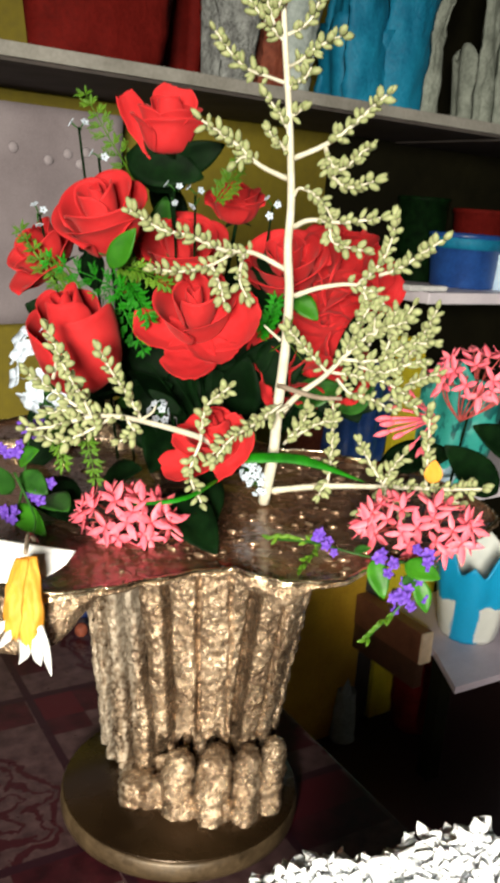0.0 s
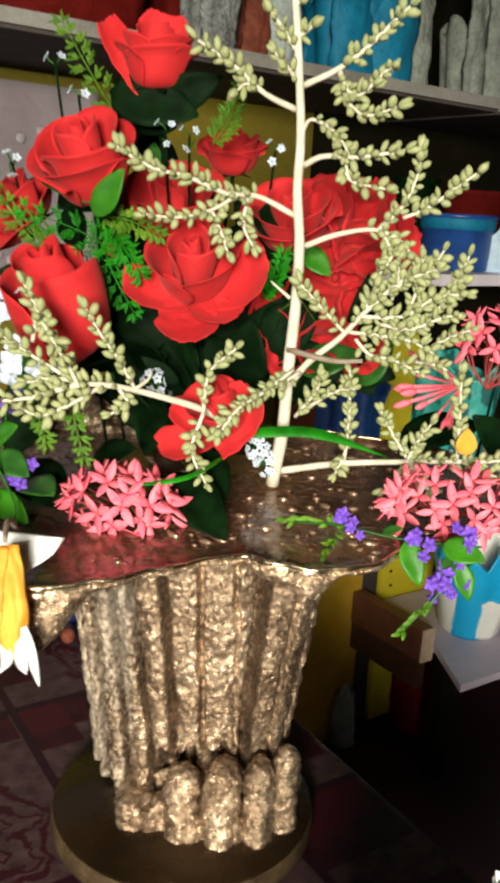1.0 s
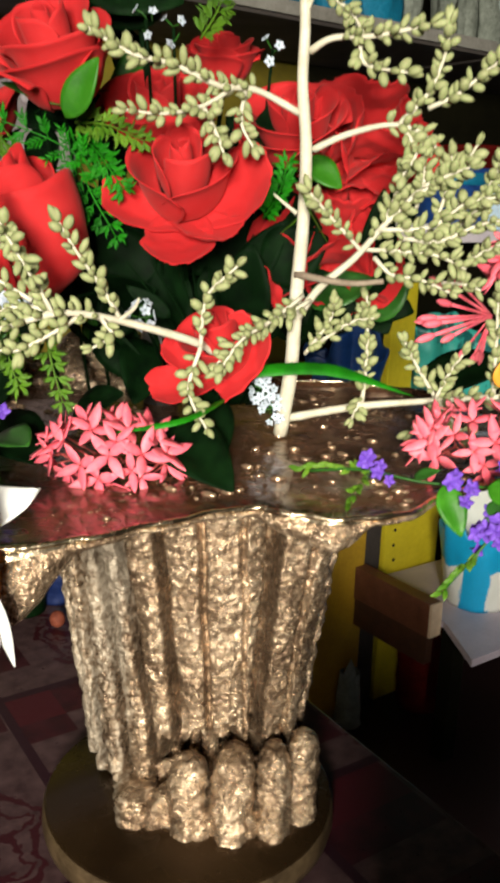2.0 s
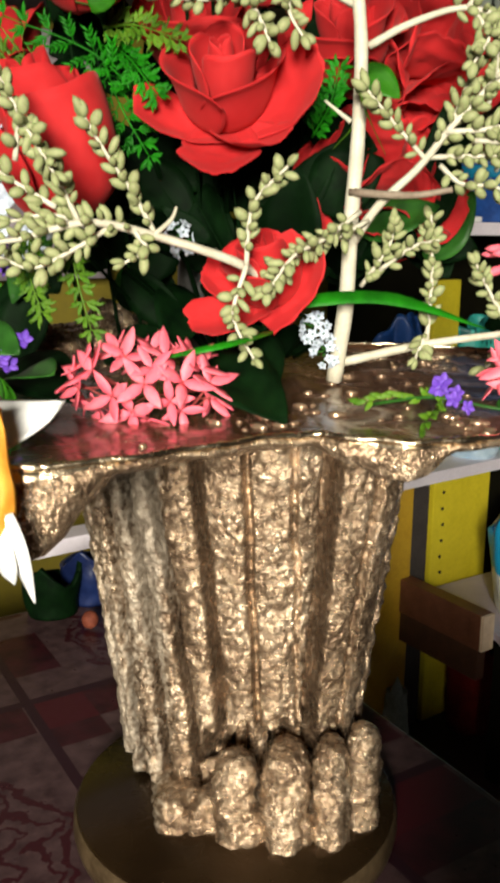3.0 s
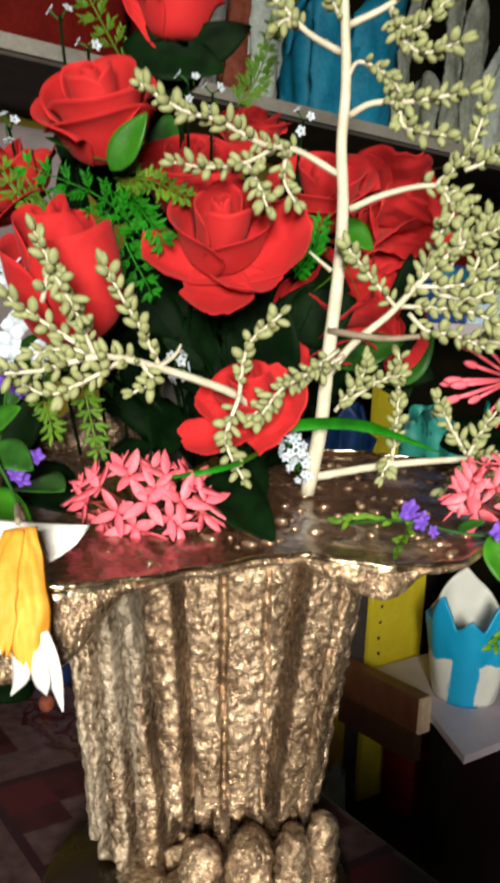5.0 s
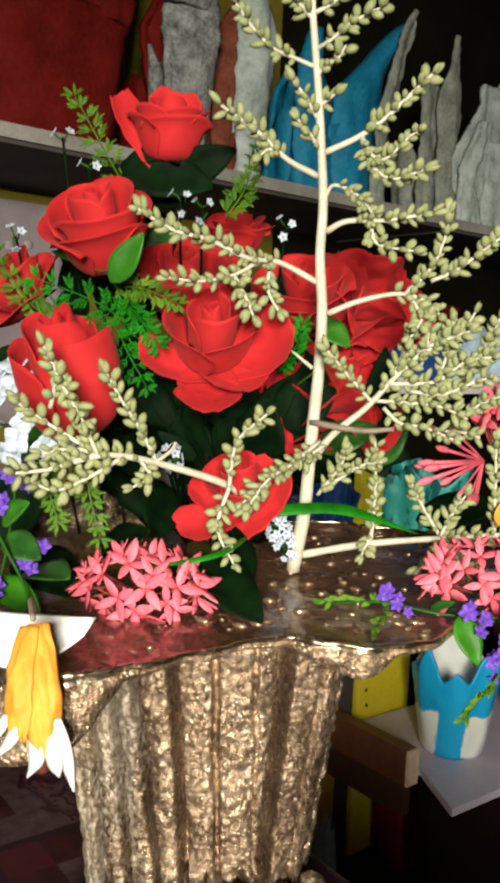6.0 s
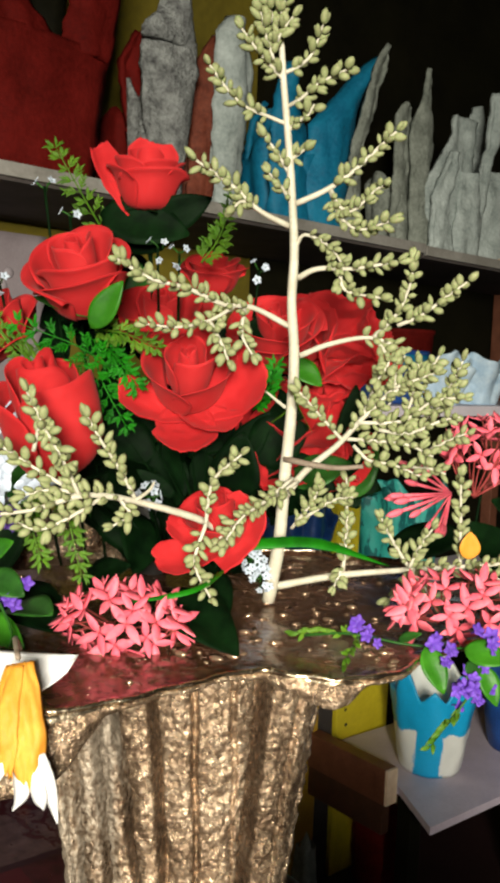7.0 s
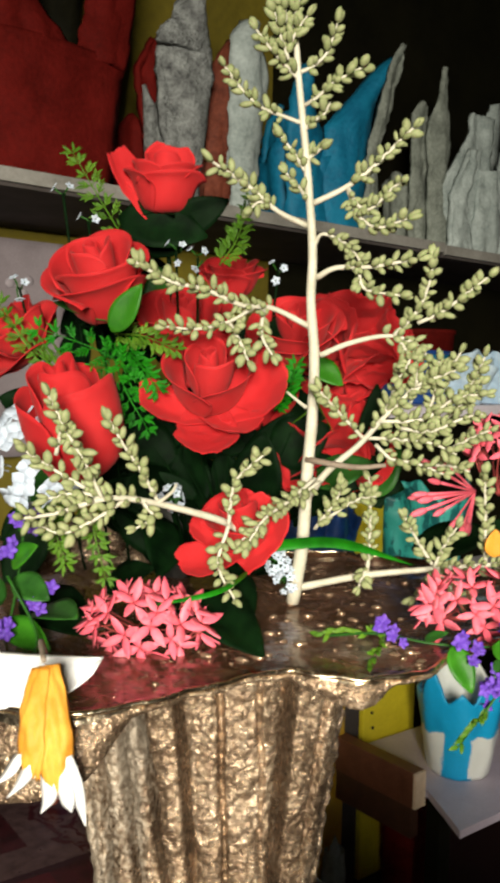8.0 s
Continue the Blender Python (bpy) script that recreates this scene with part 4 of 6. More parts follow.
part("stem", tube(STALK, 0.0060, 0.0014, 10, 60, 0.04, 3), STEM_WHITE, stalk, "thick cream-white main stem")
part("branch", tube([(0.008, 0.822, 1.262), (0.045, 0.80, 1.259), (0.07, 0.79, 1.262)], 0.0028, 0.0018, 7), TWIG, stalk, "bare brown twig")


# ---- cloth roses ----
def crinkled(a, b, w0, w1, up, seed, bow=0.15, amp=0.1, rag=0.05, blunt=0.55, cup=-0.45):
    """A soft broad petal from a to b, widest below its middle, with a crinkled face and a ragged end."""
    a, b = Vector(a), Vector(b)
    d = b - a
    n = (Vector(up) - d * (Vector(up).dot(d) / d.length_squared)).normalized()
    s = d.normalized().cross(n)
    nu, nv, pts = 17, 26, []
    for j in range(nv):
        t = j / (nv - 1)
        w = (w0 + (w1 - w0) * math.sin(math.pi * min(1.0, 0.62 * t + 0.05))) / 2 * (1 - blunt * max(0.0, (t - 0.75) / 0.25) ** 2)
        for i in range(nu):
            u = 2 * i / (nu - 1) - 1
            end = 1 + rag * (noise.noise(Vector((u * 3, seed, 0))) + 0.6 * noise.noise(Vector((u * 9, seed, 5)))) * t * t
            wob = amp * w * (noise.noise(Vector((u * 2.2, t * 5, seed))) + 0.6 * noise.noise(Vector((u * 5, t * 9, seed + 4))))
            edge = 1 + 0.10 * noise.noise(Vector((t * 6, seed, 9 + (u > 0))))
            pts.append(tuple(a + d * t * end + s * (u * w * edge) + n * (bow * d.length * math.sin(math.pi * t) + cup * w * u * u + wob)))
    return shell(pts, nu, nv, 0.0006)


RINGS = (
    # petals, half-spread, profile of (radius, height), overlap, curl of the lip
    (2, 1.95, ((0.03, 0.10), (0.11, 0.50), (0.15, 0.85), (0.12, 1.08)), 0.05, 0.00),
    (3, 1.35, ((0.04, 0.0), (0.25, 0.35), (0.35, 0.75), (0.33, 1.08)), 0.09, 0.04),
    (3, 1.30, ((0.06, -0.02), (0.46, 0.20), (0.63, 0.58), (0.66, 0.93)), 0.10, 0.12),
    (4, 1.00, ((0.08, -0.10), (0.54, -0.04), (0.84, 0.20), (0.98, 0.48)), 0.08, 0.20),
)
CUPPED = ((0.08, -0.16), (0.50, -0.02), (0.72, 0.40), (0.78, 0.82))


def petal(q0, half, profile, over, curl, rng, droop):
    """One broad cupped petal with a rounded, softly rolled lip, in the rose's own measure."""
    nu, nv = 17, 13
    prof = spline([(a, b, 0) for a, b in profile], nv)
    ph, amp = rng.uniform(0, 6), rng.uniform(0.4, 1.0)
    pts = []
    for j in range(nv):
        t = j / (nv - 1)
        wide = half * (0.34 + 0.66 * math.sin(math.pi / 2 * min(1.0, t * 1.3)))
        lip = max(0.0, (t - 0.66) / 0.34) ** 2
        for i in range(nu):
            u = 2 * i / (nu - 1) - 1
            r, z = prof[j][0], prof[j][1]
            end = abs(u) ** 3.5
            r += over * u * t + curl * lip * (1 + 0.5 * u * math.sin(ph)) + 0.022 * amp * t * t * math.sin(2.6 * u + ph)
            z -= 0.22 * t * t * end + 0.45 * curl * lip - 0.022 * amp * t * t * math.sin(3.6 * u + ph * 2) + droop * t * t * r
            q = q0 + wide * u * (1 - 0.10 * t * t * end)
            pts.append((r * math.cos(q), r * math.sin(q), z))
    return pts, nu, nv


def rose(loc, width, axis, turn, seed, label, openness=1.0, tall=1.0, rings=4, root=(-0.10, 0.93, 1.135)):
    """A cloth rose whose heart points along axis; its wire stem runs down to the middle of the bunch."""
    rng = random.Random(seed)
    ro = thing("rose", loc, label, "rose", "roses of the bouquet")
    R = width / 2 / (1.06 if openness > 0.75 else 0.93)
    base = Matrix.Translation(loc) @ frame_of(axis) @ Matrix.Rotation(radians(turn), 4, "Z") @ Matrix.Translation((0, 0, -0.55 * R)) @ Matrix.Diagonal((R, R, R * tall, 1))
    q = 0.0
    for k, (n, half, profile, over, curl) in enumerate(RINGS[:rings]):
        if openness < 0.75 and k == 3:
            profile, half = CUPPED, 1.22
        if openness < 0.5:
            profile, curl = tuple((r * (1 - 0.30 * j / 3), z) for j, (r, z) in enumerate(profile)), 0.02
        for i in range(n):
            qq = q + 2 * math.pi * i / n + rng.uniform(-0.12, 0.12)
            pts, nu, nv = petal(qq, half * rng.uniform(0.95, 1.1), profile, over, curl, rng, rng.uniform(-0.16, 0.10) * (k > 1) * openness)
            world_pts = [tuple(base @ Vector(p)) for p in pts]
            part("petal", shell(world_pts, nu, nv, 0.0007), RED, ro)
        q += 0.63
    heart = [tuple(base @ Vector(p)) for p in blob((0, 0, 0.60), 0.07, 0.07, 0.40, 10, 8, 0.2, seed)[0]]
    part("heart", (heart, blob((0, 0, 0), 1, 1, 1, 10, 8)[1]), RED, ro)
    back = base @ Vector((0, 0, -0.10))
    for i in range(4):
        qq = i * 1.57 + 0.4
        tip = base @ Vector((0.62 * math.cos(qq), 0.62 * math.sin(qq), -0.16))
        part("sepal", leaf_data(back, tip, 0.010, (0, 0, 1), 0.15), DARK_SHADED_GREEN, ro)
    mid = (Vector(back) + Vector(root)) / 2 + Vector((0, 0.02, 0.0))
    part("stem", tube([tuple(back), tuple(mid), root], 0.0022, 0.0020, 6), DARK_SHADED_GREEN, ro, "dark green wire stem")
    return ro


def leaf_data(base, tip, width, up=(0, 0, 1), fold=0.2, sag=0.0, nu=7, nv=11, twist=0.0):
    """A pointed leaf from base to tip: folded along its middle, with a little thickness."""
    a, b = Vector(base), Vector(tip)
    d = b - a
    n = Vector(up) - d * (Vector(up).dot(d) / d.length_squared)
    if n.length < 1e-5:
        n = Vector((1, 0, 0))
    n.normalize()
    s = d.normalized().cross(n)
    pts = []
    for j in range(nv):
        t = j / (nv - 1)
        w = width / 2 * max(0.03, math.sin(math.pi * min(1, t ** 0.8 * 0.98 + 0.01)) ** 0.8)
        ss = s * math.cos(twist * t) + n * math.sin(twist * t)
        nn = n * math.cos(twist * t) - s * math.sin(twist * t)
        for i in range(nu):
            u = 2 * i / (nu - 1) - 1
            p = a + d * t + ss * (u * w) + nn * (fold * abs(u) * w - sag * d.length * t * t + 0.03 * w * math.sin(9 * t + 3 * u))
            pts.append(tuple(p))
    return shell(pts, nu, nv, 0.0005)


def leaf(base, tip, width, material, label, up=(0, 0, 1), fold=0.2, sag=0.05, twist=0.0, name="leaf", group=""):
    return single(name, leaf_data(base, tip, width, up, fold, sag, twist=twist), material, label, "leaf", group)


ROSE_LABEL = "large open red cloth rose in the bouquet"
def wings(ro, petals):
    """Broad outer petals that stand away from a rose."""
    for k, (a, b, w0, w1, up, bow) in enumerate(petals):
        part("petal", crinkled(a, b, w0, w1, up, 5.1 * k + w1 * 100, bow, 0.05, 0.035, 0.34, 0.40), RED, ro)


def carnation(loc, width, axis, seed, label, steep=(0.25, 0.65, 1.1), counts=(4, 6, 7), root=(-0.10, 0.93, 1.135)):
    """A ruffled cloth rose of many short ragged petals."""
    rng = random.Random(seed)
    ro = thing("rose", loc, label, "rose", "roses of the bouquet")
    m = frame_of(axis)
    back = Vector(loc) - (m @ Vector((0, 0, 1))) * width * 0.32
    for k, (n, tilt) in enumerate(zip(counts, steep)):
        for i in range(n):
            q = 6.283 * (i + 0.5 * (k % 2)) / n + rng.uniform(-0.2, 0.2)
            th = tilt + rng.uniform(-0.12, 0.12)
            d = m @ Vector((math.sin(th) * math.cos(q), math.sin(th) * math.sin(q), math.cos(th)))
            up = m @ Vector((-math.cos(th) * math.cos(q), -math.cos(th) * math.sin(q), math.sin(th)))
            g = width * 0.60 * rng.uniform(0.88, 1.08)
            part("petal", crinkled(tuple(back), tuple(back + d * g), 0.12 * width, 0.62 * width, tuple(up), rng.uniform(0, 50), -0.10, 0.11, 0.07, 0.35), RED, ro)
    part("stem", tube([tuple(back), tuple((back + Vector(root)) / 2 + Vector((0, 0.02, 0))), root], 0.0022, 0.0020, 6), DARK_SHADED_GREEN, ro, "dark green wire stem")
    return ro


front = rose((-0.073, 0.810, 1.324), 0.104, (0.02, -0.66, 0.75), 20, 1, "wide-open red cloth rose at the front of the bouquet", 1.0, 1.15, 3)
wings(front, (
    ((-0.074, 0.815, 1.298), (-0.070, 0.768, 1.270), 0.030, 0.050, (0.05, -0.60, 0.80), -0.06),
    ((-0.070, 0.815, 1.298), (-0.126, 0.786, 1.312), 0.024, 0.040, (-0.05, -0.75, 0.65), -0.10),
    ((-0.068, 0.815, 1.304), (-0.010, 0.786, 1.334), 0.030, 0.054, (-0.15, -0.90, 0.40), -0.14),
    ((-0.070, 0.810, 1.298), (-0.036, 0.776, 1.288), 0.026, 0.040, (0.2, -0.65, 0.75), -0.08)))
low = rose((-0.042, 0.797, 1.208), 0.068, (-0.25, -0.45, 0.85), 60, 2, "small half-open red cloth rose low over the stand", 0.6, 1.25, 3)
wings(low, (
    ((-0.045, 0.800, 1.190), (-0.090, 0.778, 1.178), 0.022, 0.037, (-0.2, -0.7, 0.7), -0.08),
    ((-0.048, 0.802, 1.195), (-0.084, 0.790, 1.212), 0.018, 0.028, (-0.1, -0.8, 0.6), -0.10),
    ((-0.046, 0.792, 1.180), (-0.015, 0.790, 1.230), 0.032, 0.046, (-0.45, -0.85, 0.2), -0.16)))
rose((-0.162, 0.805, 1.404), 0.084, (-0.15, -0.55, 0.80), 100, 3, "half-open red cloth rose high in the bouquet", 0.65, 1.2)
rose((-0.178, 0.790, 1.280), 0.138, (-0.20, -0.40, 0.90), 35, 4, "tall half-closed red cloth rose behind pale seeds", 0.45, 1.30, 3)
crown = rose((-0.117, 0.845, 1.490), 0.064, (-0.02, -0.20, 1.0), 10, 5, "red cloth rose with one pointed petal, topmost in the bouquet", 0.6, 1.2)
wings(crown, (
    ((-0.126, 0.848, 1.464), (-0.157, 0.836, 1.514), 0.018, 0.024, (0.25, -0.90, 0.3), -0.10),
    ((-0.124, 0.860, 1.470), (-0.112, 0.868, 1.526), 0.026, 0.044, (0.0, -1.0, 0.2), -0.10)))
rose((-0.105, 0.880, 1.378), 0.090, (0.0, -0.50, 0.85), 80, 6, "red cloth rose deep in the bouquet", 0.7)
rose((-0.003, 0.895, 1.372), 0.086, (-0.1, -0.60, 0.8), 50, 7, ROSE_LABEL, 0.7)
carnation((0.057, 0.920, 1.372), 0.108, (0.25, -0.65, 0.6), 8, "ruffled red cloth rose behind the white stalk")
carnation((0.030, 0.905, 1.283), 0.112, (0.2, -0.75, 0.5), 9, "ruffled red cloth rose low behind the white stalk")
rose((-0.065, 0.955, 1.428), 0.060, (0.0, -0.3, 0.9), 40, 10, "small red cloth rosebud at the back of the bouquet", 0.5)
rose((-0.252, 0.875, 1.366), 0.086, (-0.6, -0.4, 0.6), 30, 11, "red cloth rose turned away at the bouquet's side", 0.8)

# ---- greenery of the bouquet ----
def fern(pts, length, material, seed, label):
    """A plastic fern frond: a thin rib with short uneven twiglets that carry tiny leaflets."""
    rng = random.Random(seed)
    c = spline(pts, 18)
    fr = thing("fern_frond", tuple(c[0]), label, "fern", "ferns of the bouquet")
    part("rib", tube(pts, 0.0010, 0.0004, 5), material, fr)
    for i in range(1, 18, 2):
        d = Vector(c[min(i + 1, 17)] - c[i - 1]).normalized()
        m = frame_of(d, (0, -1, 0.2))
        for s in (-1, 1):
            g = length * (1 - 0.6 * (i / 17) ** 2) * rng.uniform(0.55, 1.25)
            way = (m @ Vector((s * 0.9, 0, 0)) + d * rng.uniform(0.5, 0.9) + Vector((rng.uniform(-0.15, 0.15), rng.uniform(-0.4, 0.2), rng.uniform(-0.1, 0.15)))).normalized()
            p0 = Vector(c[i])
            bits = [tube([tuple(p0), tuple(p0 + way * g * 0.5), tuple(p0 + way * g)], 0.0005, 0.0003, 4, 4)]
            side = way.cross(Vector((0, -1, 0.2))).normalized()
            for k in range(4):
                q = p0 + way * g * (0.3 + 0.23 * k)
                for e in (-1, 1):
                    u = (way + side * e * rng.uniform(0.6, 0.9) + Vector((0, rng.uniform(-0.2, 0.1), 0))).normalized()
                    bits.append(leaf_data(q, q + u * 0.0062 * rng.uniform(0.7, 1.3), 0.0015, (0, -1, 0.3), 0.3, 0, 3, 4))
            part("leaflet", join(*bits), material, fr)
    return fr


fern([(-0.150, 0.86, 1.44), (-0.170, 0.84, 1.475), (-0.190, 0.83, 1.510)], 0.012, LIME, 1, "yellow-green plastic fern sprig beside the top rose")
fern([(-0.115, 0.83, 1.30), (-0.150, 0.80, 1.342), (-0.205, 0.785, 1.364)], 0.016, FERN, 2, "bright green plastic fern between the roses")
fern([(-0.150, 0.82, 1.355), (-0.130, 0.80, 1.340), (-0.112, 0.79, 1.318)], 0.013, FERN, 3, "bright green plastic fern between the roses")
fern([(-0.150, 0.81, 1.362), (-0.125, 0.80, 1.360), (-0.098, 0.795, 1.350)], 0.010, LIME, 4, "yellow-green plastic fern sprig below a rose")
fern([(-0.160, 0.83, 1.36), (-0.145, 0.82, 1.32), (-0.125, 0.82, 1.285)], 0.017, FERN, 5, "bright green plastic fern between the roses")
fern([(-0.205, 0.85, 1.33), (-0.228, 0.84, 1.35), (-0.252, 0.83, 1.385)], 0.012, LIME, 6, "yellow-green plastic fern at the bouquet's side")
fern([(-0.070, 0.86, 1.425), (-0.055, 0.85, 1.445), (-0.045, 0.84, 1.475)], 0.010, LIME, 7, "yellow-green plastic fern sprig beside the top rose")
fern([(-0.020, 0.86, 1.30), (-0.008, 0.845, 1.318), (-0.002, 0.84, 1.340)], 0.010, FERN, 8, "bright green plastic fern by the white stalk")
fern([(-0.155, 0.745, 1.245), (-0.150, 0.735, 1.215), (-0.140, 0.73, 1.180)], 0.010, LIME, 9, "yellow-green sprig hanging over the gold folds")
fern([(-0.180, 0.745, 1.235), (-0.178, 0.735, 1.212), (-0.170, 0.73, 1.190)], 0.009, LIME, 10, "yellow-green sprig hanging over the gold folds")

G = "leaves of the bouquet"
leaf((-0.146, 0.775, 1.362), (-0.122, 0.765, 1.398), 0.021, LEAF_BRIGHT, "glossy green leaf below a rose", (0.3, -1, 0.3), 0.2, 0.05, 0.3, group=G)
leaf((0.012, 0.86, 1.345), (0.038, 0.85, 1.324), 0.021, LEAF_BRIGHT, "glossy green leaf by the white stalk", (0.1, -1, 0.4), 0.15, 0.05, group=G)
leaf((-0.150, 0.80, 1.372), (-0.198, 0.80, 1.388), 0.020, GREEN, "green leaf beside a rose", (0, -0.6, 1), 0.2, 0.05, group=G)
leaf((-0.155, 0.845, 1.462), (-0.080, 0.835, 1.448), 0.045, DARK_SHADED_GREEN, "broad dark green leaf under the top rose", (0, -1, 0.3), 0.15, 0.1, group=G)
leaf((-0.110, 0.85, 1.455), (-0.066, 0.83, 1.472), 0.030, DARK_SHADED_GREEN, "broad dark green leaf under the top rose", (0, -1, -0.2), 0.15, 0.3, group=G)
leaf((-0.130, 0.86, 1.43), (-0.120, 0.845, 1.475), 0.060, DARK_SHADED_GREEN, "broad dark green leaf under the top rose", (0, -1, 0), 0.1, 0.05, group=G)
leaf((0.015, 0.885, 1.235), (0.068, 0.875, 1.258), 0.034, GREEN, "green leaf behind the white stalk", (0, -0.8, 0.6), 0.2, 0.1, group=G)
leaf((0.010, 0.885, 1.215), (0.050, 0.865, 1.228), 0.030, DARK_SHADED_GREEN, "dark green leaf behind the white stalk", (0, -0.7, 0.7), 0.2, 0.1, group=G)
leaf((-0.085, 0.76, 1.160), (-0.022, 0.70, 1.143), 0.050, DARK_SHADED_GREEN, "dark glossy leaf drooping onto the brown top", (0.1, -0.45, 0.9), 0.25, 0.12, group=G)
leaf((-0.060, 0.80, 1.180), (-0.030, 0.745, 1.150), 0.034, DARK_SHADED_GREEN, "dark glossy leaf drooping onto the brown top", (0.5, -0.6, 0.6), 0.25, 0.12, group=G)
leaf((-0.160, 0.82, 1.150), (-0.115, 0.79, 1.175), 0.030, DARK_SHADED_GREEN, "dark leaf lying by the gold folds", (0, -0.7, 0.7), 0.2, 0.05, group=G)
leaf((-0.215, 0.79, 1.150), (-0.150, 0.72, 1.142), 0.045, DARK_SHADED_GREEN, "dark glossy leaf beside the coral flowers", (-0.1, -0.5, 0.9), 0.25, 0.05, group=G)
leaf((-0.195, 0.75, 1.148), (-0.155, 0.70, 1.160), 0.030, GREEN, "green leaf beside the coral flowers", (0.2, -0.6, 0.7), 0.25, 0.05, group=G)
leaf((0.115, 0.94, 1.165), (0.190, 0.92, 1.190), 0.042, DARK_SHADED_GREEN, "broad dark leaf lying on the brown top", (0, -0.7, 0.7), 0.15, 0.05, group=G)
leaf((0.240, 0.92, 1.150), (0.178, 0.88, 1.205), 0.040, DARK_SHADED_GREEN, "broad dark leaf under the coral flowers", (-0.3, -0.8, 0.5), 0.2, 0.05, group=G)
leaf((0.260, 0.93, 1.190), (0.205, 0.90, 1.225), 0.036, DARK_SHADED_GREEN, "broad dark leaf under the coral flowers", (0, -0.8, 0.6), 0.2, 0.05, group=G)
leaf((-0.080, 0.80, 1.23), (-0.110, 0.79, 1.252), 0.014, DARK_SHADED_GREEN, "green leaf in the bouquet", (0.2, -1, 0.2), 0.2, 0.05, group=G)


# dense foliage behind the roses, its near-black green standing for inner shade
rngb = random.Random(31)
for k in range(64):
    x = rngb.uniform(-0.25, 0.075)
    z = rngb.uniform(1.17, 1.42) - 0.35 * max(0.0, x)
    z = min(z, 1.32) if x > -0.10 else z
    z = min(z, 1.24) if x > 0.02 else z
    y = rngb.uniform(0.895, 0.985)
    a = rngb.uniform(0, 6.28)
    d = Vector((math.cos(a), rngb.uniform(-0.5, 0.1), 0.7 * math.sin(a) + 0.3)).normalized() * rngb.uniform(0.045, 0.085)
    leaf((x, y, z), (x + d.x, y + d.y, z + d.z), rngb.uniform(0.028, 0.048), DARK_SHADED_GREEN if rngb.random() < 0.92 else GREEN, "near-black green backing leaf, coloured for the bouquet's inner shade", (rngb.uniform(-0.4, 0.4), -1, rngb.uniform(-0.2, 0.6)), 0.2, 0.1, group="backing leaves of the bouquet")

# more near-black leaves to darken the gaps under the front rose
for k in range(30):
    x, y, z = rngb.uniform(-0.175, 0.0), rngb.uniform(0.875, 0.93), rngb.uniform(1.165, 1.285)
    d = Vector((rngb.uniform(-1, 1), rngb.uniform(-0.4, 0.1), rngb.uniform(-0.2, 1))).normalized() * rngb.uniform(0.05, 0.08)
    leaf((x, y, z), (x + d.x, y + d.y, z + d.z), rngb.uniform(0.032, 0.050), DARK_SHADED_GREEN, "near-black green backing leaf, coloured for the bouquet's inner shade", (rngb.uniform(-0.4, 0.4), -1, rngb.uniform(-0.4, 0.2)), 0.2, 0.1, group="backing leaves of the bouquet")


def blade(pts, width, material, label):
    """A long narrow grass blade along a line."""
    c = spline(pts, 24)
    out, nu = [], 3
    for j, p in enumerate(c):
        t = j / 23
        w = width / 2 * min(1, 6 * t + 0.15) * min(1, 3.2 * (1 - t) + 0.04)
        d = Vector(c[min(j + 1, 23)] - c[max(j - 1, 0)]).normalized()
        s = d.cross(Vector((0.1, -0.75, 0.65))).normalized()
        for i in range(nu):
            u = i - 1
            out.append(tuple(Vector(p) + s * u * w + Vector((0, -0.3, 0.4)) * abs(u) * w * 0.4))
    return single("grass_blade", shell(out, nu, 24, 0.0004), material, label, "grass blade", "grass blades of the bouquet")


blade([(-0.045, 0.84, 1.180), (-0.019, 0.80, 1.192), (0.036, 0.81, 1.194), (0.100, 0.825, 1.175)], 0.0100, FERN, "bright green grass blade crossing the white stalk")
blade([(-0.035, 0.79, 1.175), (-0.056, 0.72, 1.174), (-0.104, 0.715, 1.164)], 0.0042, FERN, "thin green grass blade over the coral flowers")
for k, (x, tx) in enumerate(((-0.085, -0.125), (-0.075, -0.105), (-0.068, -0.072), (-0.062, -0.058), (-0.070, -0.085))):
    blade([(x, 0.90, 1.14), (x * 0.97, 0.87, 1.20), (tx, 0.835, 1.272)], 0.0030, DARK_SHADED_GREEN, "thin dark stem-like blade inside the bouquet")
blade([(-0.005, 0.84, 1.29), (0.010, 0.82, 1.305), (0.018, 0.81, 1.330)], 0.0032, LIME, "thin yellow-green blade by the white stalk")
blade([(0.030, 0.83, 1.285), (0.018, 0.80, 1.305), (0.012, 0.79, 1.318)], 0.0022, LIME, "thin yellow-green blade by the white stalk")
for k in range(4):
    blade([(-0.21 + 0.01 * k, 0.86, 1.30), (-0.225 + 0.008 * k, 0.845, 1.34), (-0.262 + 0.016 * k, 0.835, 1.392 - 0.01 * k)], 0.0024, LIME, "thin yellow-green blade at the bouquet's side")

single("flower_holder", lathe([(0.010, 1.128), (0.016, 1.129), (0.018, 1.17), (0.0165, 1.24), (0.015, 1.24), (0.012, 1.20)], 20, -0.118, 0.955), HOLDER, "grey plastic tube that holds the bouquet's stems", "flower holder")

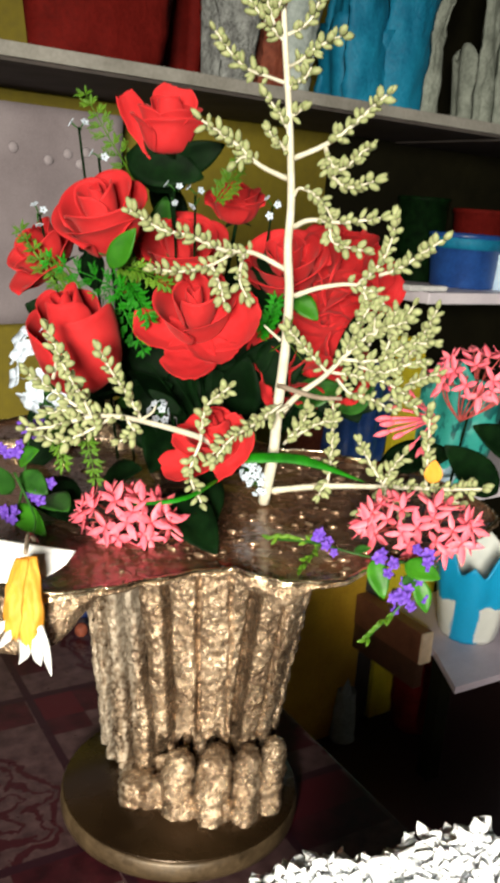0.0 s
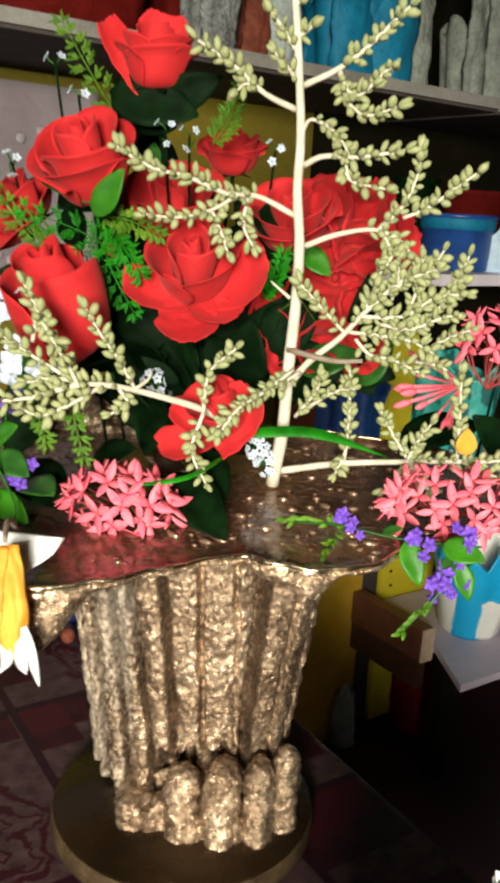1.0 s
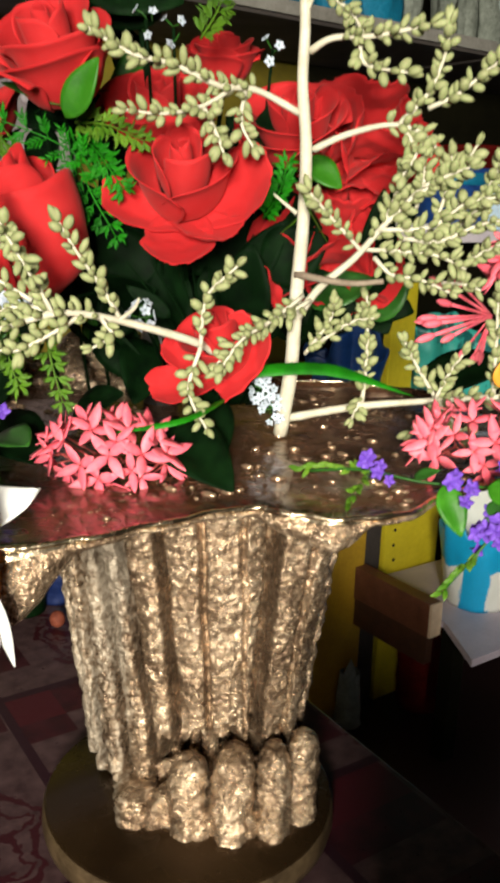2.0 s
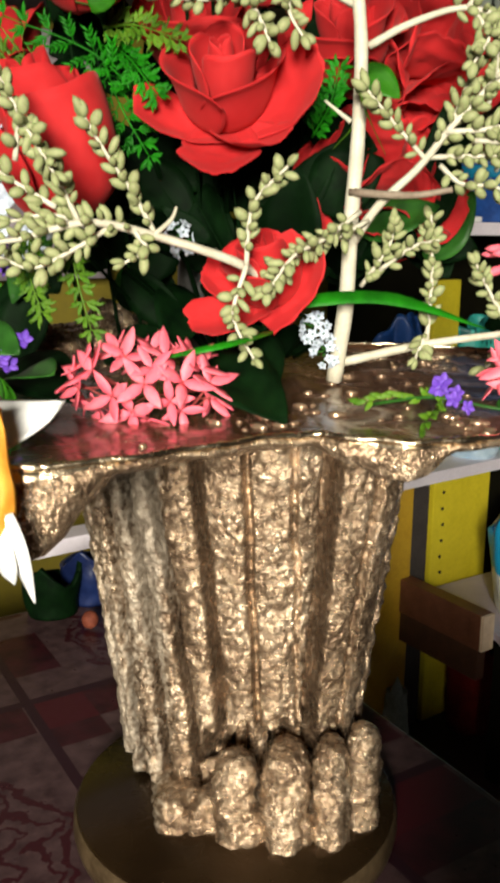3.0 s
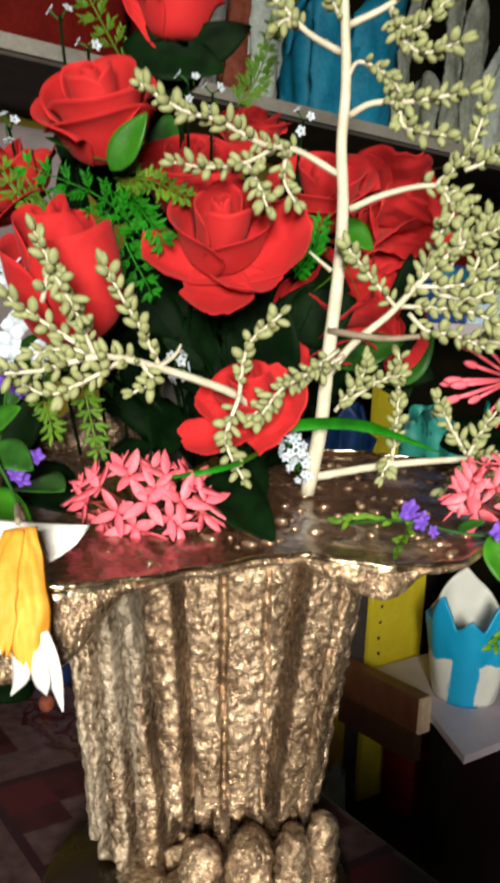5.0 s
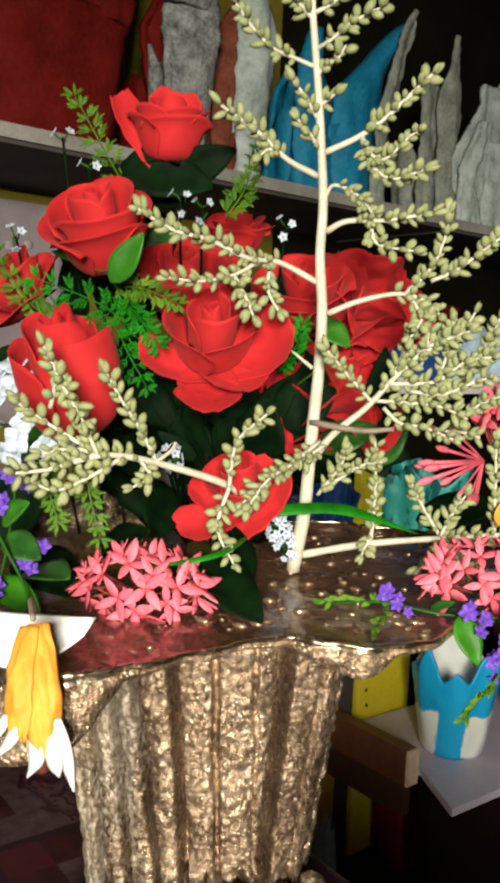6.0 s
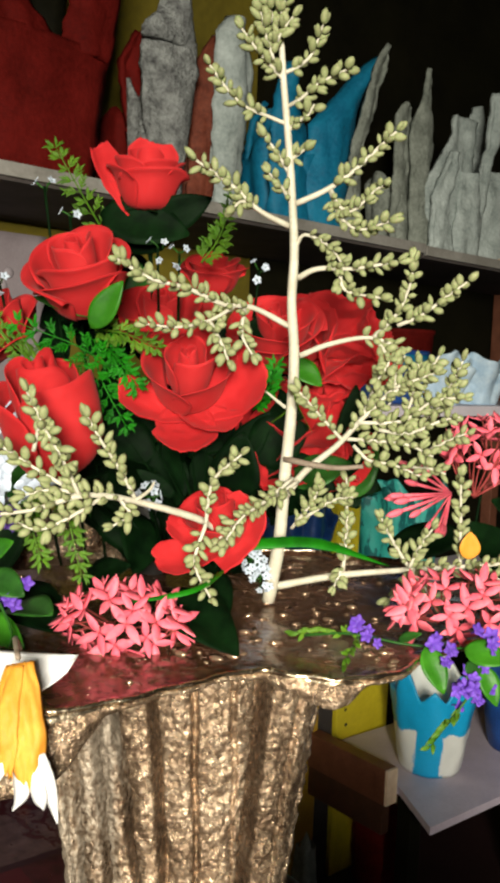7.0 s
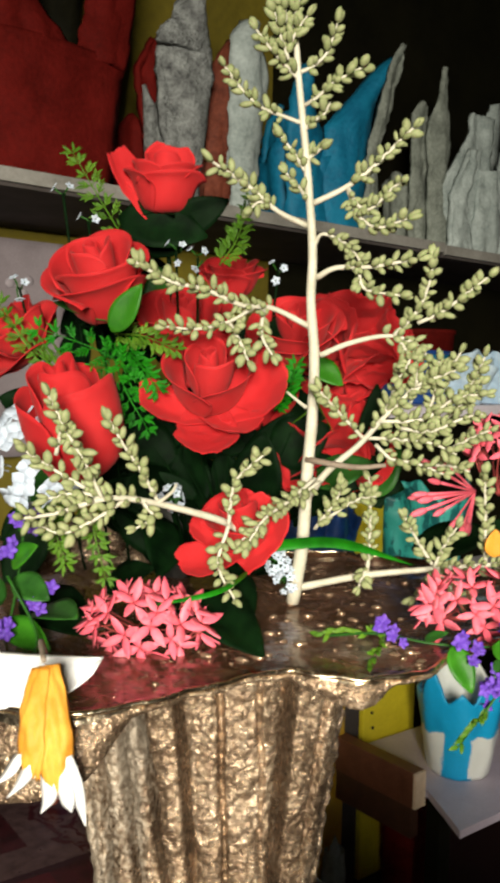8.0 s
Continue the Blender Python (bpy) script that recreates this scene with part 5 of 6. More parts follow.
# ---- small flowers ----
def floret_mesh(name, petals, length, width, tube_len, material, tube_material, cup=0.15):
    """A small flower: spread petals on a thin tube, its face along z."""
    datas = []
    for i in range(petals):
        q = 2 * math.pi * i / petals
        d = Vector((math.cos(q), math.sin(q), cup))
        datas.append(leaf_data((0, 0, 0), tuple(d * length), width, (0, 0, 1), 0.12, -0.08, 3, 5))
    v, f = join(*datas)
    k = len(f)
    t = tube([(0, 0, 0.0005), (0, 0.001, -tube_len * 0.5), (0, 0, -tube_len)], 0.0008, 0.0006, 5, 5)
    v, f = join((v, f), t)
    me = mesh_of(name, v, f, (material, tube_material))
    me.polygons.foreach_set("material_index", [0] * k + [1] * (len(f) - k))
    return me


IXORA = floret_mesh("floret", 4, 0.0165, 0.0064, 0.030, PINK, PINK_TUBE, 0.32)
IXORA_BUD = mesh_of("flower_bud", *join(tube([(0, 0, 0), (0, 0, 0.028)], 0.0007, 0.0009, 5, 5), placed(ellipsoid(0.0019, 0.011, 6, 4), Matrix.Translation((0, 0, 0.026)))), PINK)
DURANTA = floret_mesh("floret", 5, 0.0058, 0.0046, 0.007, VIOLET, VIOLET)
BLOSSOM = floret_mesh("floret", 4, 0.0115, 0.0120, 0.008, WHITE_BLOSSOM, WHITE_BLOSSOM)
TINY = floret_mesh("floret", 5, 0.0042, 0.0032, 0.010, WHITE_BLOSSOM, GREEN)


def head(name, label, category, centre, size, count, me, lean, seed, spread=0.9, group="", root=None, scale=(0.85, 1.15)):
    """A flower head: florets over the outside of a rounded body, facing out and towards lean."""
    rng = random.Random(seed)
    th = thing(name, root or (centre[0], centre[1], centre[2] - size[2]), label, category, group)
    for i in range(count):
        g = (i + 0.5) / count
        ph = i * 2.39996 + rng.uniform(-0.3, 0.3)
        u = 1 - 1.55 * g
        r = math.sqrt(max(0, 1 - u * u))
        d = frame_of(lean) @ Vector((r * math.cos(ph), r * math.sin(ph), u))
        p = Vector((centre[0] + d.x * size[0], centre[1] + d.y * size[1], centre[2] + d.z * size[2]))
        way = (d * spread + Vector(lean) * 0.6 + Vector((rng.uniform(-0.35, 0.35), rng.uniform(-0.35, 0.35), rng.uniform(-0.35, 0.35)))).normalized()
        piece("floret", me, Matrix.Translation(p) @ frame_of(way) @ Matrix.Rotation(rng.uniform(0, 6), 4, "Z") @ Matrix.Scale(rng.uniform(*scale), 4), th)
    if root:
        part("stem", tube([root, ((root[0] + centre[0]) / 2, (root[1] + centre[1]) / 2, (root[2] + centre[2]) / 2 + 0.004), centre], 0.0016, 0.0012, 6), DARK_SHADED_GREEN, th)
    return th


IX = "coral flower heads round the stand's top"
head("ixora_head", "cluster of small coral-pink flowers lying on the brown top", "flower cluster", (-0.107, 0.725, 1.149), (0.042, 0.026, 0.021), 30, IXORA, (0.0, -0.75, 0.65), 3, group=IX)
head("ixora_head", "cluster of small coral-pink flowers at the edge of the top", "flower cluster", (0.150, 0.770, 1.158), (0.050, 0.028, 0.022), 32, IXORA, (0.0, -0.7, 0.7), 4, group=IX)
back_head = head("ixora_head", "tall coral-red flower cluster on long dark tubes", "flower cluster", (0.205, 0.925, 1.272), (0.042, 0.030, 0.024), 26, IXORA, (-0.1, -0.35, 0.95), 5, group=IX, root=(0.190, 0.93, 1.140))
rng7 = random.Random(7)
for k in range(13):
    tip = Vector((rng7.uniform(0.100, 0.150), rng7.uniform(0.865, 0.90), rng7.uniform(1.205, 1.262)))
    hub = Vector((0.166, 0.905, 1.228))
    if k > 8:
        tip = Vector((rng7.uniform(0.13, 0.17), 0.88, rng7.uniform(1.185, 1.20)))
    piece("flower_bud", IXORA_BUD, Matrix.Translation(hub) @ frame_of(tip - hub) @ Matrix.Scale((tip - hub).length / 0.037, 4), back_head)
for k in range(16):
    q = rng7.uniform(0, 6.28)
    a = Vector((0.192, 0.925, 1.222))
    b = Vector((0.205 + 0.040 * math.cos(q), 0.92 + 0.025 * math.sin(q), 1.268))
    part("flower_tube", tube([tuple(a), tuple((a + b) / 2 + Vector((0.004 * math.cos(q), 0, -0.002))), tuple(b)], 0.0008, 0.0008, 5), PINK_TUBE, back_head)


def sprig(pts, flowers, leaves, seed, label, buds=()):
    """A thin green sprig with violet flowers, small leaves and green buds."""
    rng = random.Random(seed)
    sp = thing("violet_sprig", tuple(pts[0]), label, "flower sprig", "violet sprigs round the top")
    part("stem", tube(pts, 0.0012, 0.0008, 5), GREEN, sp)
    for (x, y, z), n in flowers:
        for i in range(n):
            p = Vector((x, y, z)) + Vector((rng.uniform(-1, 1) * 0.010, rng.uniform(-1, 1) * 0.007, rng.uniform(-1, 1) * 0.008))
            way = Vector((rng.uniform(-0.7, 0.7), -0.8, rng.uniform(-0.1, 0.9)))
            piece("floret", DURANTA, Matrix.Translation(p) @ frame_of(way) @ Matrix.Rotation(rng.uniform(0, 6), 4, "Z") @ Matrix.Scale(rng.uniform(0.8, 1.2), 4), sp)
    for a, b, w in leaves:
        part("leaf", leaf_data(a, b, w * 0.85, (0, -0.75, 0.6), 0.2, 0.1), LEAF_BRIGHT if rng.random() < 0.4 else GREEN, sp)
    for a, b in buds:
        c = spline([a, tuple((Vector(a) + Vector(b)) / 2 + Vector((0, 0, 0.003))), b], 14)
        for i, p in enumerate(c):
            way = Vector(c[min(i + 1, 13)] - c[max(i - 1, 0)]).normalized() + Vector((rng.uniform(-0.8, 0.8), rng.uniform(-0.8, 0.2), rng.uniform(-0.3, 0.8)))
            part("green_bud", leaf_data(p, Vector(p) + way.normalized() * 0.009, 0.0036, (0, -1, 0.3), 0.4, 0, 3, 4), LIME, sp)
    return sp


sprig([(0.025, 0.745, 1.137), (0.060, 0.725, 1.146), (0.100, 0.725, 1.140), (0.135, 0.715, 1.142), (0.165, 0.70, 1.148)],
      [((0.072, 0.722, 1.150), 6), ((0.125, 0.708, 1.143), 6), ((0.156, 0.70, 1.154), 4)],
      [((0.112, 0.712, 1.143), (0.124, 0.695, 1.116), 0.022), ((0.138, 0.705, 1.145), (0.166, 0.69, 1.143), 0.024), ((0.150, 0.70, 1.135), (0.160, 0.69, 1.110), 0.018), ((0.095, 0.728, 1.142), (0.108, 0.715, 1.152), 0.009)],
      1, "green sprig with violet flowers lying on the brown top", [((0.060, 0.728, 1.144), (0.020, 0.742, 1.139)), ((0.066, 0.722, 1.144), (0.052, 0.690, 1.134))])
sprig([(0.150, 0.71, 1.146), (0.148, 0.70, 1.136), (0.140, 0.69, 1.118), (0.114, 0.68, 1.086)],
      [((0.146, 0.690, 1.127), 6), ((0.137, 0.690, 1.113), 6)],
      [((0.146, 0.70, 1.138), (0.138, 0.69, 1.128), 0.014)],
      2, "violet sprig hanging over the edge of the top", [((0.134, 0.688, 1.108), (0.113, 0.68, 1.084))])
sprig([(-0.215, 0.73, 1.13), (-0.205, 0.725, 1.17), (-0.196, 0.72, 1.23)],
      [((-0.197, 0.72, 1.222), 8), ((-0.184, 0.71, 1.168), 4), ((-0.203, 0.70, 1.148), 6), ((-0.212, 0.72, 1.20), 5)],
      [((-0.205, 0.72, 1.18), (-0.176, 0.705, 1.170), 0.026), ((-0.207, 0.72, 1.19), (-0.186, 0.705, 1.208), 0.022), ((-0.210, 0.715, 1.15), (-0.172, 0.69, 1.138), 0.026), ((-0.214, 0.72, 1.16), (-0.226, 0.70, 1.19), 0.024)],
      3, "leafy sprig with violet flowers beside the bouquet")
part("twig", tube([(-0.205, 0.705, 1.185), (-0.180, 0.690, 1.150), (-0.172, 0.655, 1.140)], 0.0013, 0.0010, 5), GREEN, thing("loose_twig", (-0.172, 0.655, 1.13), "thin green twig lying at the edge of the top", "twig"))

head("white_blossom_head", "white cloth hydrangea head beside the roses", "flower cluster", (-0.212, 0.805, 1.262), (0.034, 0.030, 0.042), 30, BLOSSOM, (0.1, -0.9, 0.35), 8, group="white blossoms of the bouquet", root=(-0.13, 0.93, 1.14))
WB = "white filler flowers of the bouquet"
for n, (x, y, z, c) in enumerate(((-0.207, 0.86, 1.485, 2), (-0.180, 0.84, 1.457, 2), (-0.104, 0.83, 1.432, 3), (-0.088, 0.85, 1.430, 3), (-0.242, 0.85, 1.402, 3), (-0.014, 0.83, 1.172, 16), (-0.006, 0.84, 1.155, 12), (-0.099, 0.79, 1.232, 9), (-0.020, 0.90, 1.425, 4))):
    head("filler_flower", "tiny white filler flowers on a thin green stem", "flower sprig", (x, y, z), (0.009, 0.006, 0.010), c, TINY, (0, -0.9, 0.4), 20 + n, group=WB, root=(x * 0.7 - 0.03, 0.92, 1.14))

single("yellow_petal", leaf_data((0.160, 0.80, 1.189), (0.160, 0.798, 1.212), 0.017, (0, -1, 0.2), 0.3), ORANGE, "small fallen orange-yellow petal by a twig", "petal")

# ---- white and orange flower on the front edge ----
def lily():
    th = thing("hanging_flower", (-0.155, 0.64, 1.128), "large white flower with drooping orange petals over the gold edge", "flower")
    boat, nu, nv = [], 13, 26
    for j in range(nv):
        t = j / (nv - 1)
        deep = math.sin(math.pi * (0.10 + 0.90 * t)) ** 0.5
        for i in range(nu):
            g = i / (nu - 1)
            x, y, z = -0.222 + 0.106 * t, 0.612 + 0.008 * math.sin(math.pi * t), 1.164 - 0.004 * t * t - 0.005 * math.sin(math.pi * t)
            boat.append((x, y - 0.030 * deep * g, z - 0.024 * deep * g ** 1.3 + 0.0010 * math.sin(17 * t + 5 * g) * g))
    part("white_petal", shell(boat, nu, nv, 0.0012), WHITE_PETAL, th, "thick glossy white petal")
    for a, b, w, up, sd in (((-0.139, 0.576, 1.167), (-0.127, 0.554, 1.105), 0.0195, (0.25, -0.9, 0.3), 1.0), ((-0.144, 0.574, 1.166), (-0.1425, 0.552, 1.113), 0.0170, (-0.35, -0.9, 0.3), 2.3), ((-0.141, 0.582, 1.162), (-0.135, 0.561, 1.107), 0.0200, (0, -0.9, 0.3), 3.7)):
        part("orange_petal", crinkled(a, b, 0.011, w, up, sd, 0.10, 0.22), ORANGE, th, "drooping crinkled orange petal")
    for pts in (((-0.125, 0.558, 1.122), (-0.118, 0.554, 1.105), (-0.113, 0.556, 1.085)), ((-0.140, 0.556, 1.127), (-0.146, 0.549, 1.111), (-0.155, 0.552, 1.101)), ((-0.149, 0.556, 1.124), (-0.155, 0.550, 1.113), (-0.164, 0.554, 1.107)), ((-0.127, 0.556, 1.117), (-0.122, 0.550, 1.102), (-0.120, 0.553, 1.094)), ((-0.135, 0.556, 1.116), (-0.132, 0.551, 1.101), (-0.137, 0.554, 1.092))):
        c = spline(pts, 12)
        strip = []
        for k, p in enumerate(c):
            w = 0.0044 * (0.55 + 0.45 * math.sin(math.pi * min(1.0, 0.15 + k / 14))) * (1 - 0.85 * (k / 11) ** 3)
            for u in (-1, 0, 1):
                strip.append((p[0] + u * w, p[1] + abs(u) * w * 0.5, p[2] + u * w * 0.3))
        part("white_tip", shell(strip, 3, 12, 0.0005), WHITE_PETAL, th, "curled white petal tip")
    part("stalk", tube([(-0.160, 0.655, 1.136), (-0.156, 0.620, 1.166), (-0.143, 0.580, 1.168)], 0.0022, 0.0016, 6), TWIG, th, "short brown flower stalk")


lily()


# ---- white ruffled cloth near the camera's start ----
def ruffled_cloth():
    def crest(x):
        return 1.080 + 0.50 * (x - 0.057) if x < 0.17 else 1.1365 - 1.6 * (x - 0.17)

    nu, nv, pts = 90, 36, []
    for j in range(nv):
        t = j / (nv - 1)
        a = math.pi * t
        for i in range(nu):
            x = 0.060 + 0.28 * i / (nu - 1)
            lift = max(0.0, math.sin(a)) ** 0.30
            half = 0.016 + 0.05 * (1 - lift)
            y = 0.392 - math.cos(a) * half
            z = 0.737 + (crest(x) - 0.737) * lift
            p = Vector((x, y, z))
            pts.append((x + 0.004 * noise.noise(p * 45), y + 0.006 * noise.noise(p * 30), z + 0.004 * noise.noise(p * 80)))
    bits = [shell(pts, nu, nv, 0.002)]
    rng = random.Random(12)
    for i in range(1900):
        x = 0.058 + 0.26 * rng.random() ** 1.3
        y0 = 0.392 + rng.uniform(-0.034, 0.014)
        z0 = crest(x) - 0.5 * abs(y0 - 0.392) + rng.uniform(-0.010, 0.002) + 0.004 * math.sin(90 * x)
        way = Vector((rng.uniform(-1, 1), rng.uniform(-0.8, 0.5), rng.uniform(0.1, 1.2))).normalized() * rng.uniform(0.004, 0.009)
        bits.append(leaf_data((x, y0, z0), tuple(Vector((x, y0, z0)) + way), rng.uniform(0.005, 0.009), (rng.uniform(-1, 1), -1, rng.uniform(-0.5, 1)), 0.6, 0.4, 3, 5, rng.uniform(-1, 1)))
    single("ruffled_cloth", join(*bits), WHITE_CLOTH, "white ruffled fringed cloth heaped at the table's near side", "cloth")


ruffled_cloth()

# ---- cloth-shaped cement pots on the rack ----
def drape_pot(s, d, z, base_r, top_r, rim, spikes, material, label, seed, pleats=9, deep=0.16, wide=1.0, name="cement_pot", tip_mat=None):
    """A pot cast over a hanging cloth: pleated wall, ragged rim with pointed corners. spikes: (degrees, height, width)."""
    m = rack(s, d, z)
    rng = random.Random(seed)
    ph, ph2 = rng.uniform(0, 6), rng.uniform(0, 6)
    nu, nv, pts = 96, 30, []

    def top(q):
        h = rim * (1 + 0.06 * math.sin(3 * q + ph) + 0.04 * math.sin(11 * q + ph2))
        for deg, up, w in spikes:
            g = (math.degrees(q) - deg + 180) % 360 - 180
            h += up * max(0.0, 1 - abs(g) / (w * 1.7)) ** 0.8
        return h

    for j in range(nv):
        t = j / (nv - 1)
        for i in range(nu + 1):
            q = 2 * math.pi * (i % nu) / nu
            h = top(q)
            r = base_r + (top_r - base_r) * (t * min(1.6, h / rim)) ** 0.9
            r *= 1 + deep * (0.25 + 0.75 * t) * math.sin(pleats * q + ph + 0.8 * math.sin(2 * q + ph2))
            p = Vector((r * math.cos(q) * wide, r * math.sin(q), h * t))
            k = 0.010 * noise.noise(p * 14 + Vector((seed, 0, 0))) + 0.004 * noise.noise(p * 45)
            pts.append(tuple(m @ (p + Vector((math.cos(q), math.sin(q), 0)) * k)))
    body = shell(pts, nu + 1, nv, 0.008)
    floor_ = placed(lathe([(0.01, 0.0), (base_r * 0.95, 0.0), (base_r * 0.98, 0.012), (0.01, 0.014)], 24), m)
    th = thing(name, tuple(m.translation), label, "flower pot", "cloth-shaped cement pots")
    part("wall", body, material, th)
    part("base", floor_, material, th)
    return th


Z1 = 1.6455


def fold_slab(left, right, d, bend, seed, thick=0.013, rough=0.010):
    """One stiff fold of a cloth-shaped pot: ragged sides given as (height, place along the rack), bowed outwards."""
    nu, nv = 13, 34
    z0, z1 = max(left[0][0], right[0][0]), min(left[-1][0], right[-1][0])
    pts = []
    for j in range(nv):
        z = z0 + (z1 - z0) * j / (nv - 1)
        a = np.interp(z, [p[0] for p in left], [p[1] for p in left])
        b = np.interp(z, [p[0] for p in right], [p[1] for p in right])
        a += 0.005 * noise.noise(Vector((z * 45, seed, 0))) + 0.003 * noise.noise(Vector((z * 120, seed, 3)))
        b += 0.005 * noise.noise(Vector((z * 45, seed, 7))) + 0.003 * noise.noise(Vector((z * 120, seed, 9)))
        for i in range(nu):
            u = 2 * i / (nu - 1) - 1
            s = (a + b) / 2 + u * (b - a) / 2
            p = Vector((s * 30, z * 9, seed))
            dd = d - bend * (1 - u * u) + rough * noise.noise(p) + rough * 0.6 * noise.noise(p * 3.1) + 0.012 * math.sin(2.3 * u + seed) * (j / nv)
            pts.append(tuple(rack(s, dd, z).translation))
    return shell(pts, nu, nv, thick)


def folded_pot(label, material, folds, body, seed):
    """A cloth-shaped pot: stiff upright folds in front of a pleated bowl. body: place, depth, radius, height."""
    s, d, r, h = body
    th = thing("cement_pot", tuple(rack(s, d, Z1).translation), label, "flower pot", "cloth-shaped cement pots")
    for k, (left, right, dd, bend) in enumerate(folds):
        part("fold", fold_slab(left, right, dd, bend, seed + 0.37 * k), material, th, "stiff upright fold")
    m = rack(s, d, Z1)
    nu, nv, pts = 60, 12, []
    for j in range(nv):
        t = j / (nv - 1)
        for i in range(nu + 1):
            q = 2 * math.pi * (i % nu) / nu
            rr = r * (0.75 + 0.25 * t) * (1 + 0.10 * math.sin(6 * q + seed))
            pts.append(tuple(m @ Vector((rr * math.cos(q), rr * math.sin(q), h * t * (1 + 0.1 * math.sin(4 * q + seed))))))
    part("bowl", shell(pts, nu + 1, nv, 0.008), material, th)
    return th


big_red = folded_pot("large dark red cement pot with draped cloth folds", CEM_RED, (
    (((1.646, -0.09), (1.885, -0.07)), ((1.646, 0.158), (1.724, 0.168), (1.885, 0.190)), 0.08, 0.03),
    (((1.870, 0.092), (1.973, 0.113), (2.20, 0.150)), ((1.870, 0.189), (1.977, 0.206), (2.20, 0.215)), 0.075, 0.015),
    (((1.870, -0.07), (2.20, -0.10)), ((1.870, 0.096), (1.946, 0.022), (2.20, -0.03)), 0.08, 0.02)), (0.05, 0.20, 0.11, 0.20), 1)
# near-black slab stands for the shade inside the pot
part("inner_wall", fold_slab(((1.80, -0.05), (2.15, -0.05)), ((1.80, 0.15), (2.15, 0.17)), 0.20, 0.0, 1.8), GAP_DARK, big_red, "inner wall coloured near black for the pot's shade")
folded_pot("small dark red cement pot behind the bark-like one", CEM_RED, (
    (((1.646, 0.290), (1.772, 0.288), (1.915, 0.262), (1.98, 0.300)), ((1.646, 0.345), (1.780, 0.340), (1.98, 0.318)), 0.16, 0.01),), (0.29, 0.25, 0.05, 0.18), 2)
folded_pot("tall grey pot with bark-like wall on the top shelf", CEM_BARK, (
    (((1.646, 0.292), (1.737, 0.288), (1.813, 0.270), (1.953, 0.268)), ((1.646, 0.360), (1.740, 0.361), (1.805, 0.372), (1.905, 0.381), (1.953, 0.374)), 0.082, 0.012),
    (((1.940, 0.258), (1.959, 0.260), (1.991, 0.289), (2.060, 0.333)), ((1.940, 0.378), (1.964, 0.374), (2.060, 0.346)), 0.074, 0.016)), (0.325, 0.14, 0.042, 0.22), 3)
folded_pot("rust-red cement pot on the top shelf", CEM_RUST, (
    (((1.646, 0.405), (1.783, 0.418), (1.929, 0.420), (2.010, 0.474)), ((1.646, 0.480), (1.794, 0.486), (2.010, 0.491)), 0.13, 0.012),), (0.44, 0.20, 0.045, 0.20), 4)
folded_pot("narrow pale blue-grey cement pot on the top shelf", CEM_PALE, (
    (((1.646, 0.445), (1.775, 0.434), (1.993, 0.438), (2.030, 0.465)), ((1.646, 0.497), (1.790, 0.511), (1.864, 0.526), (1.941, 0.530), (2.030, 0.500)), 0.08, 0.012),), (0.485, 0.14, 0.040, 0.22), 5)
blue = folded_pot("bright blue cement pot with pointed cloth corners", CEM_BLUE, (
    (((1.646, 0.690), (1.876, 0.712), (1.932, 0.770), (2.017, 0.852), (2.064, 0.905)), ((1.646, 0.845), (1.836, 0.850), (1.940, 0.868), (2.064, 0.914)), 0.10, 0.03),
    (((1.646, 0.614), (1.759, 0.601), (1.883, 0.603), (1.988, 0.636)), ((1.646, 0.740), (1.800, 0.734), (1.876, 0.715), (1.912, 0.682), (1.988, 0.664)), 0.105, 0.025),
    (((1.646, 0.640), (1.900, 0.660), (1.95, 0.70)), ((1.646, 0.80), (1.900, 0.78), (1.95, 0.74)), 0.24, -0.02)), (0.73, 0.19, 0.10, 0.18), 6)
part("pale_fold", fold_slab(((1.646, 0.796), (1.822, 0.806), (1.943, 0.829), (2.037, 0.867), (2.085, 0.905)), ((1.646, 0.838), (1.777, 0.838), (1.868, 0.852), (1.934, 0.876), (2.014, 0.906), (2.085, 0.920)), 0.055, 0.008, 6.9), CEM_GREY, blue, "unpainted pale grey fold")
folded_pot("grey cement pot with one tall thin point", CEM_GREY, (
    (((1.646, 1.020), (1.860, 1.017), (1.965, 1.014), (2.000, 1.040)), ((1.646, 1.090), (1.900, 1.090), (2.000, 1.078)), 0.115, 0.012),
    (((1.646, 1.070), (1.950, 1.055), (2.011, 1.080), (2.088, 1.093)), ((1.646, 1.165), (1.835, 1.126), (1.889, 1.136), (1.940, 1.137), (2.021, 1.108), (2.088, 1.116)), 0.09, 0.015)), (1.09, 0.18, 0.055, 0.18), 7)
folded_pot("pale grey cement pot with ragged pointed rim", CEM_PALE, (
    (((1.642, 1.125), (1.808, 1.101), (1.891, 1.154), (1.951, 1.194), (2.000, 1.202)), ((1.642, 1.325), (1.869, 1.283), (2.000, 1.290)), 0.078, 0.014),
    (((1.642, 1.100), (1.770, 1.108), (1.856, 1.139), (1.899, 1.172)), ((1.642, 1.195), (1.778, 1.156), (1.848, 1.176), (1.899, 1.181)), 0.050, 0.008),
    (((1.642, 1.190), (1.800, 1.215), (1.860, 1.225)), ((1.642, 1.300), (1.800, 1.290), (1.860, 1.275)), 0.056, 0.014),
    (((1.642, 1.248), (1.821, 1.283), (1.954, 1.337), (2.033, 1.345), (2.085, 1.348)), ((1.642, 1.310), (1.900, 1.338), (2.004, 1.393), (2.085, 1.383)), 0.058, 0.008)), (1.21, 0.16, 0.075, 0.17), 8)
